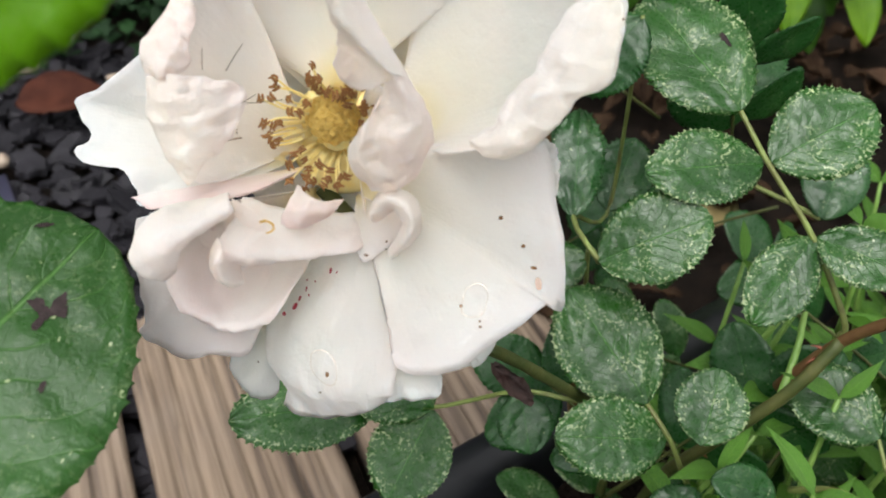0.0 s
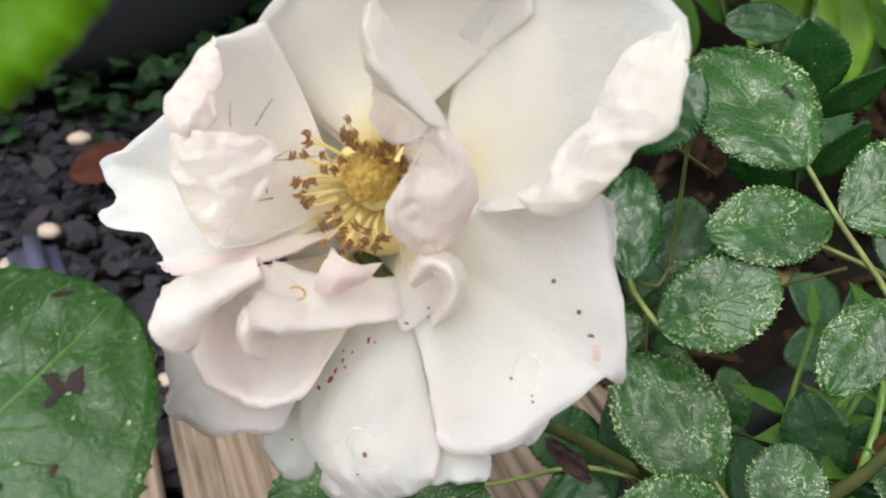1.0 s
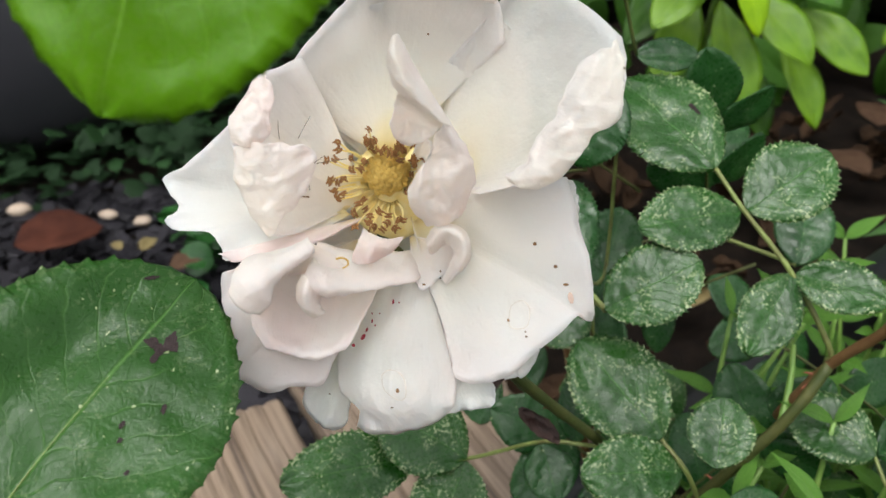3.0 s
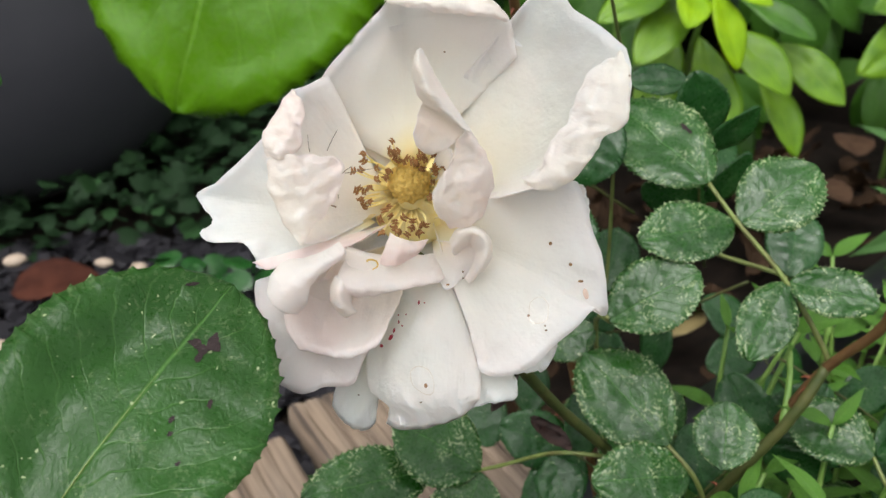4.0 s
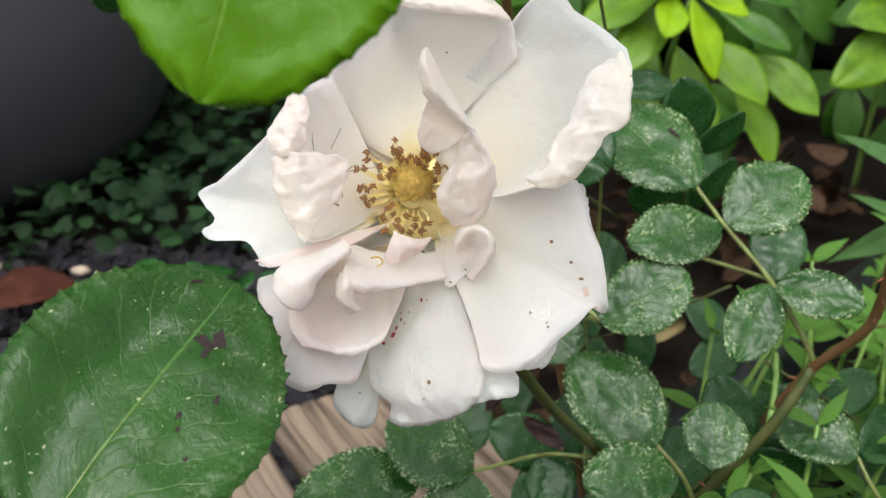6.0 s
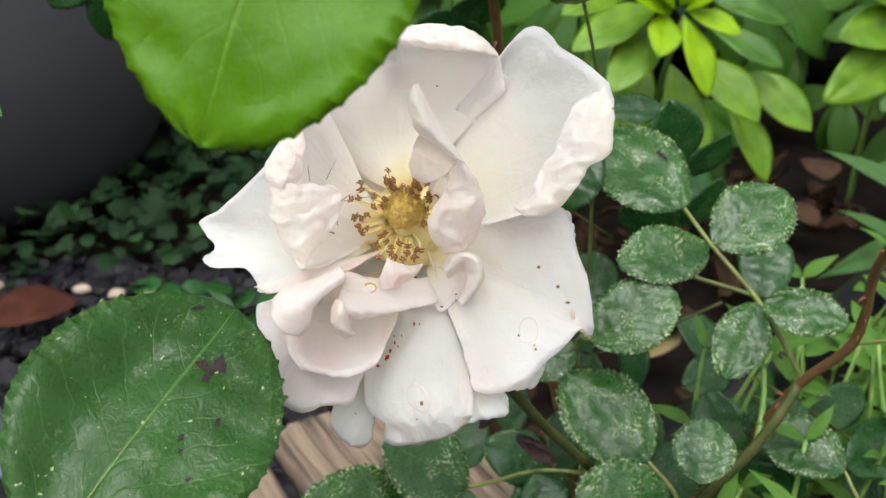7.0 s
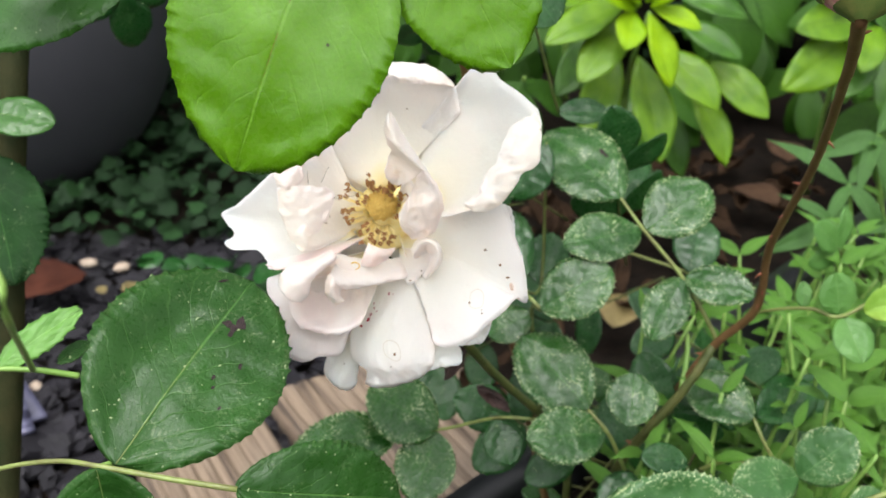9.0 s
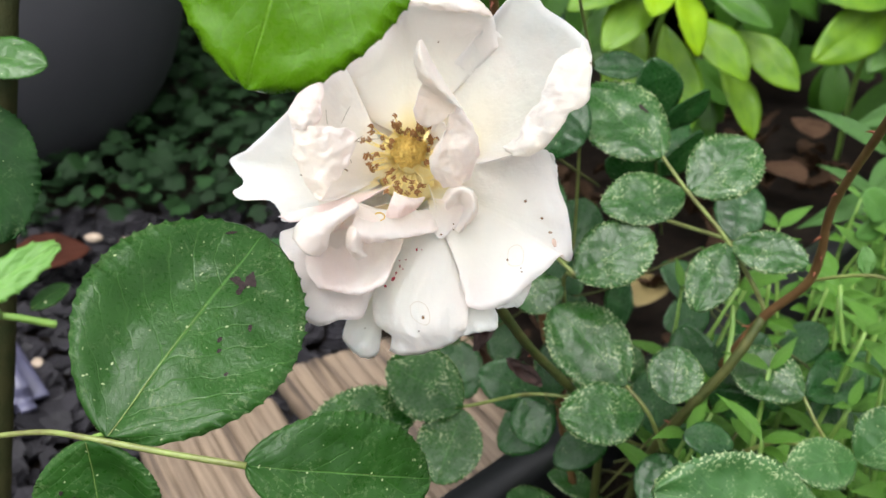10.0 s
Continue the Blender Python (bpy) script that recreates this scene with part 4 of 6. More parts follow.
# ---- rose canes ----
def cane(name, pts, radii, mat, label, category="cane", thorns=0, seed=1, n=40, group="rose canes"):
    line = [mm(p) for p in pts]
    t = thing(name, line[-1], label, category, group)
    bm = bmesh.new()
    run = tube(bm, [p - line[-1] for p in line], [r * 0.84 / 1000 for r in radii], n, 10)
    for v in bm.verts:
        v.co += 0.0002 * noise.noise_vector(v.co * 260)
    part("stem", bm, mat, t)
    rnd = random.Random(seed)
    for k in range(thorns):
        i = rnd.randint(2, n - 4)
        d = (run[i + 1] - run[i]).normalized()
        out = d.cross(Vector((rnd.uniform(-1, 1), rnd.uniform(-1, 1), rnd.uniform(-1, 1)))).normalized()
        r = float(np.interp(i / n, np.linspace(0, 1, len(radii)), radii)) / 1000
        bm = bmesh.new()
        size = rnd.uniform(0.5, 1.1) / 1000
        tube(bm, [run[i] + out * r * 0.7, run[i] + out * (r + size * 0.8) + d * size * 0.4, run[i] + out * (r + size * 1.8) + d * size * 1.4], [size * 0.55, size * 0.3, size * 0.03], 6, 6)
        part("thorn", bm, THORN, t)
    return t


A = [(129, 249, 559), (136, 241, 549), (148, 231, 534), (159, 223, 514), (159, 223, 509)]
budcane = [(123, 103, 656), (134, 123, 638), (151, 160, 602), (159, 191, 565), (163, 200, 544), (163, 205, 531), (156, 216, 513), (148, 224, 490)]
budcane2 = [(146, 214, 497), (133, 220, 472), (129, 238, 439), (134, 274, 374)]
J = [(163, 205, 532), (170, 196, 538), (176, 189, 541), (182, 183, 541), (194, 181, 549)]
neck = [(48, 156, 572), (59, 170, 550), (73, 195, 522), (97, 224, 483), (112, 243, 457)]
D = [(110, 213, 493), (116, 207, 486), (123, 210, 470), (132, 221, 450)]
P = [(40, 214, 491), (55, 212, 491), (79, 227, 483), (94, 225, 482), (106, 227, 479)]
G = [(174, 213, 482), (175, 205, 477), (174, 188, 475)]
K = [(175, 179, 481), (174, 188, 475), (164, 204, 471), (157, 216, 458)]
Q = [(-60, 117, 560), (-50, 115, 563), (-40, 112, 565), (-32, 109, 565), (-17, 106, 562), (-3, 104, 559)]
Q2 = [(-33, 111, 563), (-30, 114, 561), (-33, 128, 542)]
R = [(26, 108, 682), (29, 108, 683), (36, 108, 684), (39, 115, 684), (46, 127, 686)]
R2 = [(36, 109, 684), (36, 115, 685)]
Rcane = [(49, 137, 711), (49, 133, 697), (49, 131, 683), (62, 218, 646), (71, 254, 617)]
S = [(75, 139, 697), (79, 143, 695), (88, 143, 698), (102, 139, 705)]
lcane = [(-67, 283, 685), (-72, 256, 627), (-80, 244, 576), (-89, 235, 520), (-105, 227, 439)]
X = [(-35, 67, 616), (-27, 67, 615), (-21, 69, 612)]
Xb = [(-15, 26, 646), (-15, 27, 649), (-16, 28, 651), (-17, 29, 652)]
shoot = [(146, 217, 492), (151, 226, 501), (154, 234, 508)]

cane("rose_cane", budcane, [1.9, 1.35, 1.35, 1.5, 1.7, 1.8, 2.0], STEM_BROWN, "long thorny olive-brown rose cane carrying a closed bud", thorns=16, seed=4, n=60)
cane("rose_cane", [budcane[-2]] + budcane2, [2.0, 2.1, 2.2, 2.5], STEM_OLIVE, "thick olive rose cane rising out of the trough", thorns=4, seed=5)
cane("rose_cane", [(33, 165, 585)] + neck + [(118, 262, 400)], [1.7, 1.7, 1.7, 1.8, 1.9, 2.1], STEM_OLIVE, "brownish green rose cane under the open flower", thorns=7, seed=6)
cane("rose_cane", Rcane + [(80, 262, 560), (112, 268, 400)], [1.7, 1.7, 1.8, 1.8, 1.9, 2.0], STEM_BROWN, "reddish brown upright rose cane among the leaves", thorns=6, seed=7)
cane("rose_cane", lcane, [5.2, 5.2, 5.4, 5.7, 6.0], STEM_OLD, "old dark brownish rose cane standing upright", thorns=5, seed=8, n=50)
cane("rose_shoot", shoot, [1.4, 1.2, 1.0], STEM_GREEN, "pale green young shoot from the thick cane", "shoot")

# ---- rose leaves: each compound leaf with its leaflets ----
LEAVES = []


def leaflet(*row):
    LEAVES.append(row)


leaflet("A", (129, 249, 559), (108, 280, 577), 0.71, "mottled", 0, 0.12, -0.08)
leaflet("A", (137, 241, 549), (162, 248, 563), 0.81, "mottled", 0, 0.12, -0.08)
leaflet("A", (135, 241, 549), (105, 235, 549), 0.64, "mottled", 0, 0.12, -0.08)
leaflet("A", (149, 231, 534), (169, 216, 533), 0.64, "mottled", 0, 0.12, -0.08)
leaflet("A", (148, 231, 534), (132, 215, 519), 0.6, "mottled", 0, 0.12, -0.08)
leaflet("B", (144, 295, 539), (159, 322, 552), 0.6, "dark", 0, 0.12, -0.08)
leaflet("B", (168, 269, 515), (178, 287, 532), 0.72, "dark", 0, 0.12, -0.08)
leaflet("C", (104, 263, 577), (89, 257, 559), 0.8, "dark", 0, 0.12, -0.08)
leaflet("C", (94, 225, 529), (120, 227, 542), 0.76, "mottled", 0, 0.12, -0.08)
leaflet("C", (107, 276, 511), (116, 293, 527), 0.73, "dark", 0, 0.12, -0.08)
leaflet("C", (96, 246, 515), (79, 245, 509), 0.85, "mottled", 0, 0.12, -0.08)
leaflet("C", (90, 243, 530), (92, 264, 551), 0.47, "dark", 0, 0.12, -0.08)
leaflet("D", (110, 213, 493), (90, 235, 513), 0.75, "mottled", 0, 0.12, -0.08)
leaflet("D", (115, 207, 486), (86, 204, 490), 0.71, "mottled", 0, 0.12, -0.08)
leaflet("D", (119, 195, 497), (124, 207, 511), 0.92, "mottled", 0, 0.12, -0.08)
leaflet("G", (174, 213, 482), (154, 231, 490), 0.73, "mottled", 0, 0.12, -0.08)
leaflet("G", (178, 217, 479), (211, 235, 479), 0.51, "dark", 0, 0.12, -0.08)
leaflet("J", (182, 184, 541), (180, 186, 555), 0.88, "young", 0, 0.12, -0.08)
leaflet("J", (183, 183, 541), (185, 171, 531), 0.86, "young", 0, 0.12, -0.08)
leaflet("J", (188, 180, 544), (206, 175, 552), 0.60, "yellowing", 14, 0.45, -0.2)
leaflet("J", (176, 195, 538), (177, 199, 546), 0.6, "young", 0, 0.12, -0.08)
leaflet("K", (175, 179, 481), (190, 175, 499), 0.83, "pale", 0, 0.12, -0.08)
leaflet("K", (175, 179, 481), (148, 170, 489), 0.55, "pale", 0, 0.12, -0.08)
leaflet("K", (200, 169, 479), (185, 162, 482), 0.49, "pale", 0, 0.12, -0.08)
leaflet("M", (147, 145, 489), (96, 144, 507), 0.54, "pale", 0, 0.12, -0.08)
leaflet("N", (143, 198, 476), (126, 198, 482), 0.66, "dark", 0, 0.12, -0.08)
leaflet("N", (115, 199, 453), (127, 209, 466), 0.79, "dark", 0, 0.12, -0.08)
leaflet("P", (41, 214, 491), (5, 204, 493), 0.54, "mottled", 0, 0.12, -0.08)
leaflet("P", (55, 212, 491), (32, 217, 507), 0.82, "mottled", 0, 0.12, -0.08)
leaflet("P", (55, 212, 490), (44, 195, 475), 0.84, "mottled", 0, 0.12, -0.08)
leaflet("P", (80, 231, 479), (83, 219, 467), 0.9, "dark", 0, 0.12, -0.08)
leaflet("Q", (-29, 111, 563.4), (2, 149, 588.4), 0.81, "big", 0, 0.17, -0.12)
leaflet("Q", (-3, 104, 559), (35, 114, 543), 0.57, "big", 0, 0.12, -0.15)
leaflet("Q", (-32, 108, 565), (-31, 104, 540), 0.95, "big", 0, 0.12, -0.08)
leaflet("R", (26, 110, 682), (3.2, 96, 635), 0.75, "bright", 0, 0.05, -0.17)
leaflet("R", (38, 111, 683), (56, 101, 650), 0.72, "bright", 0, 0.08, -0.12)
leaflet("R", (36, 118, 684), (3, 123, 685), 0.5, "bright", 0, 0.06, -0.06)
leaflet("S", (75, 139, 697), (51, 124, 680), 0.71, "fresh", 0, 0.12, -0.08)
leaflet("S", (107, 267, 670), (130, 252, 641), 0.78, "dark", 0, 0.12, -0.08)
leaflet("S", (102, 138, 705), (109, 108, 674), 0.83, "fresh", 0, 0.12, -0.08)
leaflet("T", (-17, 166, 706), (15, 137, 685), 0.52, "fresh", 0, 0.12, -0.08)
leaflet("T", (31, 175, 703), (31, 162, 686), 0.8, "fresh", 0, 0.12, -0.08)
leaflet("T", (18, 194, 665), (-12, 192, 650), 0.78, "fresh", 0, 0.12, -0.08)
leaflet("U", (-11, 185, 674), (-64, 171, 646), 0.58, "mid", 0, 0.12, -0.08)
leaflet("U", (-52, 158, 660), (-29, 159, 671), 0.64, "dark", 0, 0.12, -0.08)
leaflet("U", (-48, 170, 704), (-26, 161, 689), 0.7, "fresh", 0, 0.12, -0.08)
leaflet("V", (54, 210, 665), (37, 214, 669), 0.6, "fresh", 0, 0.12, -0.08)
leaflet("V", (84, 236, 645), (97, 228, 629), 0.98, "dark", 0, 0.12, -0.08)
leaflet("V", (117, 296, 578), (137, 294, 578), 0.62, "dark", 0, 0.12, -0.08)
leaflet("W", (-81, 237, 607), (-59, 231, 605), 0.61, "mid", 0, 0.12, -0.08)
# Leaflet under other foliage, its shade painted by the darker skin.
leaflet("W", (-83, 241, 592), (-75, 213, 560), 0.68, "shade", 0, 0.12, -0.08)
leaflet("W", (-80, 252, 615), (-75, 244, 602), 0.5, "dark", 0, 0.12, -0.08)
leaflet("X", (-32, 67, 616), (-20, 73, 622), 0.34, "sprout", 0, 0.12, -0.08)
leaflet("X", (-24, 70, 614), (-20, 75, 615), 0.42, "big", 0, 0.12, -0.08)
SPRAYS = {
    "A": (A, 0.9, STALK, "mottled dark green rose leaf with five leaflets"),
    "B": ([LEAVES[5][1], (136, 300, 520), LEAVES[6][1]], 0.8, STALK, "plain dark green rose leaf in the shade"),
    "C": ([LEAVES[7][1], LEAVES[9][1], LEAVES[11][1], LEAVES[8][1], LEAVES[10][1], (100, 240, 470)], 0.8, STALK, "dark mottled rose leaf behind the open flower"),
    "D": (D, 0.9, STALK, "mottled dark green rose leaf near the flower stem"),
    "G": (G, 0.8, STALK, "speckled rose leaf above bright green weeds"),
    "J": (J, 0.7, STALK, "young pale green rose shoot with small leaflets"),
    "K": (K, 1.0, STALK, "speckled rose leaf with a brown-marked leaflet"),
    "M": ([LEAVES[24][1], (200, 150, 500)], 1.0, STALK, "large speckled rose leaflet close above the trough"),
    "N": ([LEAVES[25][1], LEAVES[26][1], (130, 240, 430)], 0.8, STALK, "small dark green rose leaf low on the cane"),
    "P": (P, 0.75, STALK, "mottled rose leaf hanging over the timber boards"),
    "Q": (Q, 0.72, STALK, "large glossy rose leaf with dark blotches"),
    "R": (R, 0.6, STEM_RED, "fresh bright green rose leaf on a red stalk"),
    "S": (S, 0.8, STEM_RED, "light green rose leaf beside the pink bud"),
    "T": ([LEAVES[40][1], (-10, 140, 715), LEAVES[41][1], LEAVES[42][1]], 0.9, STALK, "pale green rose leaf high on the bush"),
    "U": ([LEAVES[43][1], (0, 195, 672), (30, 200, 680)], 1.0, STALK, "large dark green rose leaf over the planter"),
    "V": ([LEAVES[46][1], LEAVES[47][1], LEAVES[48][1]], 0.6, STALK, "small rounded rose leaf in the shade"),
    "W": ([LEAVES[49][1], LEAVES[51][1], LEAVES[50][1]], 0.9, STALK, "yellowing rose leaf on the old cane"),
    "X": (X, 0.55, STEM_GREEN, "light green weed sprout with narrow leaves"),
}


# dark marks on the large leaf: share of its length, share across, and radii in millimetres
BLOTCHES = [(0.745, -0.19, 0.9, 1.2), (0.748, -0.10, 0.9, 1.3), (0.780, -0.235, 1.6, 1.0), (0.770, -0.275, 1.0, 1.2), (0.715, -0.20, 1.3, 0.6), (0.92, 0.55, 1.2, 0.8), (0.50, -0.30, 0.7, 0.35), (0.46, -0.36, 0.5, 0.3), (0.60, -0.48, 0.8, 0.4), (0.40, -0.55, 0.5, 0.3)]


def blotch(blade, rows, back, length, s, a, rx, ry):
    bm = bmesh.new()
    ring = []
    for n in range(16):
        th = n * math.tau / 16
        wob = 1 + 0.7 * noise.noise(Vector((math.cos(th) * 2 + s * 30, math.sin(th) * 2 + a * 20, 0)))
        ss = min(max(s + rx / 1000 / length * wob * math.cos(th), 0.02), 0.98) * 114
        aa = min(max(a + ry / 1000 / (0.5 * length * 0.7) * wob * math.sin(th), -0.95), 0.95) * 7 + 7
        i, j = int(ss), int(aa)
        p = rows[i][j].lerp(rows[i][j + 1], aa - j).lerp(rows[i + 1][j].lerp(rows[i + 1][j + 1], aa - j), ss - i)
        ring.append(bm.verts.new(p + back * (p.x / length) + Vector((0, 0, 0.00018))))
    bm.faces.new(ring)
    part("leaf_spot", bm, LEAF_SPOT, blade, "dark purple-brown blotch")


def rose_leaf(key):
    stalk, radius, mat, label = SPRAYS[key]
    place = mm(stalk[-1])
    t = thing("weed_sprout" if key == "X" else "rose_leaf", place, label, "weed" if key == "X" else "leaf", "" if key == "X" else "rose leaves")
    bm = bmesh.new()
    tube(bm, [mm(p) - place for p in stalk], [radius / 1000 * 0.7, radius / 1000], 26, 8)
    part("leaf_stalk", bm, mat, t)
    first = True
    for i, (k, base, tip, ratio, skin, roll, fold, droop) in enumerate(LEAVES):
        if k != key:
            continue
        b, e = mm(base), mm(tip)
        length = (e - b).length
        rows = leaf_rows(length, ratio, fold, droop, i * 0.77, 19 if skin != "sprout" else 6, 0.030 if skin in ("big", "bright", "fresh") else 0.032, 114, 7, (0.98, 0.57) if skin == "bright" else (1.0, 0.56), bite={"bright": 0.012, "fresh": 0.016, "mid": 0.014, "big": 0.021}.get(skin, 0.036), valley=0.07 if skin == "big" and ratio > 0.8 else 0.03 if skin in ("bright", "fresh") else 0.0)
        back = Vector((0, 0, -rows[-1][7].z * 0.6))
        bm = bmesh.new()
        grid_mesh(bm, [[p + back * (p.x / length) for p in row] for row in rows])
        facing = (-0.05, -0.80, 0.60) if key in "QRSTUXM" else (-0.1, -0.62, 0.78)
        blade = part("leaflet", bm, LEAF[skin], t, m=Matrix.Translation(-place) @ leaf_pose(b, e, roll, facing), thick=0.0003)
        if skin in ("bright", "big", "fresh", "mid"):
            bm = bmesh.new()
            rib = [rows[n][7] + back * (rows[n][7].x / length) + Vector((0, 0, 0.00012)) for n in (0, 15, 30, 46, 63, 80)]
            tube(bm, rib, [length * (0.0050 if skin == "bright" else 0.0024), length * 0.0013, length * 0.0003], 24, 6)
            red = skin == "bright" and ratio > 0.72
            part("midrib", bm, STEM_RED if red else STALK, blade, "red midrib" if red else "pale midrib")
        if i == 0:
            blotch(blade, rows, back, length, 0.45, -0.56, 2.4, 0.7)
        if skin == "bright" and ratio == 0.75:
            blotch(blade, rows, back, length, 0.30, -0.48, 0.25, 0.3)
            blotch(blade, rows, back, length, 0.50, 0.42, 0.3, 0.3)
        if skin == "big" and k == "Q" and ratio > 0.6:
            for s, a, rx, ry in (BLOTCHES if first else BLOTCHES[6:]):
                blotch(blade, rows, back, length, s, a, rx, ry)
            first = False
    return t


for spray in SPRAYS:
    rose_leaf(spray)


def spare_leaf(skin, label, seed, size=0.024, count=5):
    """A small compound leaf at the origin, growing along +x, to be copied."""
    t = thing("rose_leaf", (0, 0, 0), label, "leaf", "rose leaves")
    rnd = random.Random(seed)
    bm = bmesh.new()
    end = size * (1.3 + 0.5 * count)
    tube(bm, [Vector((0, 0, 0)), Vector((end * 0.5, 0.003, 0.004)), Vector((end * 0.72, 0, 0.003))], [0.0006, 0.0004], 12, 7)
    part("leaf_stalk", bm, STEM_OLIVE, t)
    spots = [(end * 0.72, 0)] + [(end * (0.68 - 0.27 * (k // 2)), (1 if k % 2 else -1) * 62) for k in range(count - 1)]
    for k, (x, turn) in enumerate(spots):
        L = size * rnd.uniform(0.9, 1.1) * (1.15 if k == 0 else 1)
        bm = bmesh.new()
        grid_mesh(bm, leaf_rows(L, rnd.uniform(0.64, 0.78), 0.12, -0.1, seed + k * 0.9, 13, 0.024, 52, 4))
        part("leaflet", bm, LEAF[skin], t, m=pose(x, 0, 0.003, rnd.uniform(-12, 12), rnd.uniform(-8, 8), turn + rnd.uniform(-10, 10)), thick=0.0003)
    return t


SPARE = [spare_leaf("dark", "small dark green rose leaf deep in the bush", 3), spare_leaf("mottled", "speckled green rose leaf deep in the bush", 5, 0.022), spare_leaf("young", "fresh pale green rose leaf low in the bush", 7, 0.02, 3)]


def face_pose(place, ahead, facing):
    x = Vector(ahead).normalized()
    y = Vector(facing).cross(x).normalized()
    return Matrix.Translation(place) @ Matrix((x, y, x.cross(y))).transposed().to_4x4()


rnd_fill = random.Random(9)


def deep_leaf(kind, place, ahead):
    """A spare compound leaf, copied to its place in the bush."""
    facing = Vector((rnd_fill.uniform(-0.35, 0.35), -0.62 + rnd_fill.uniform(-0.3, 0.3), 0.75))
    m = face_pose(mm(place), ahead, facing)
    if SPARE[kind].get("placed") is None:
        SPARE[kind]["placed"] = 1
        SPARE[kind].matrix_basis = m
    else:
        copy_thing(SPARE[kind], m)


deep_leaf(0, (130, 321, 519), (-0.87, -0.16, 0.69))
deep_leaf(0, (179, 258, 443), (-0.45, -0.30, -0.36))
deep_leaf(1, (129, 305, 384), (0.60, -0.28, -0.10))
deep_leaf(1, (182, 312, 410), (-0.83, -0.04, 0.37))
deep_leaf(1, (133, 284, 403), (0.70, -0.09, 0.04))
deep_leaf(0, (159, 276, 488), (0.63, -0.37, -0.44))
deep_leaf(0, (176, 316, 489), (-0.31, 0.20, -0.25))
deep_leaf(0, (155, 333, 496), (-0.29, 0.05, -0.08))
deep_leaf(0, (148, 244, 433), (-0.54, 0.06, 0.30))
deep_leaf(0, (122, 288, 500), (-0.91, 0.02, 0.66))
deep_leaf(0, (226, 315, 403), (-0.42, 0.18, 0.51))
deep_leaf(1, (147, 284, 395), (-0.41, -0.29, 0.08))
deep_leaf(0, (128, 354, 456), (-0.98, -0.37, -0.28))
deep_leaf(1, (106, 306, 535), (-0.70, -0.38, 0.14))
deep_leaf(0, (115, 245, 421), (0.55, -0.15, 0.78))
deep_leaf(0, (155, 310, 500), (-0.16, -0.25, 0.66))
deep_leaf(2, (73, 309, 673), (-0.32, -0.16, 0.15))
deep_leaf(0, (136, 361, 669), (-0.91, 0.14, -0.33))
deep_leaf(0, (124, 275, 666), (0.38, -0.12, 0.11))
deep_leaf(0, (92, 391, 662), (0.84, -0.39, 0.64))
deep_leaf(0, (59, 386, 645), (0.10, 0.13, -0.24))
deep_leaf(2, (124, 401, 662), (0.83, -0.14, -0.40))
deep_leaf(2, (118, 357, 678), (0.22, -0.32, -0.03))
deep_leaf(2, (106, 273, 673), (0.66, -0.35, 0.21))
deep_leaf(0, (79, 316, 657), (0.52, 0.11, 0.02))
deep_leaf(2, (55, 387, 640), (0.02, -0.14, 0.62))
deep_leaf(2, (286, 327, 471), (-0.61, -0.22, 0.59))
deep_leaf(2, (209, 230, 446), (0.75, -0.29, -0.31))
deep_leaf(0, (-49, 313, 682), (0.42, -0.40, -0.09))
deep_leaf(2, (-49, 328, 674), (0.05, -0.09, 0.03))
deep_leaf(0, (-54, 278, 691), (0.35, -0.03, -0.09))
deep_leaf(2, (-25, 345, 671), (0.87, -0.10, 0.07))
deep_leaf(2, (-36, 280, 683), (0.97, -0.20, 0.06))
deep_leaf(2, (-44, 315, 667), (0.80, -0.18, 0.25))
deep_leaf(2, (-50, 263, 678), (0.29, 0.14, -0.07))
deep_leaf(0, (-65, 353, 685), (0.05, 0.05, -0.38))


def extra_stalk(pts, radius, mat, label):
    cane("leaf_stalk", pts, [radius, radius], mat, label, "stalk", n=16, group="")


extra_stalk(R2, 0.7, STEM_RED, "short red stalk of a rose leaflet")
extra_stalk(Q2, 0.8, STEM_GREEN, "thin green rose stalk below the large leaf")


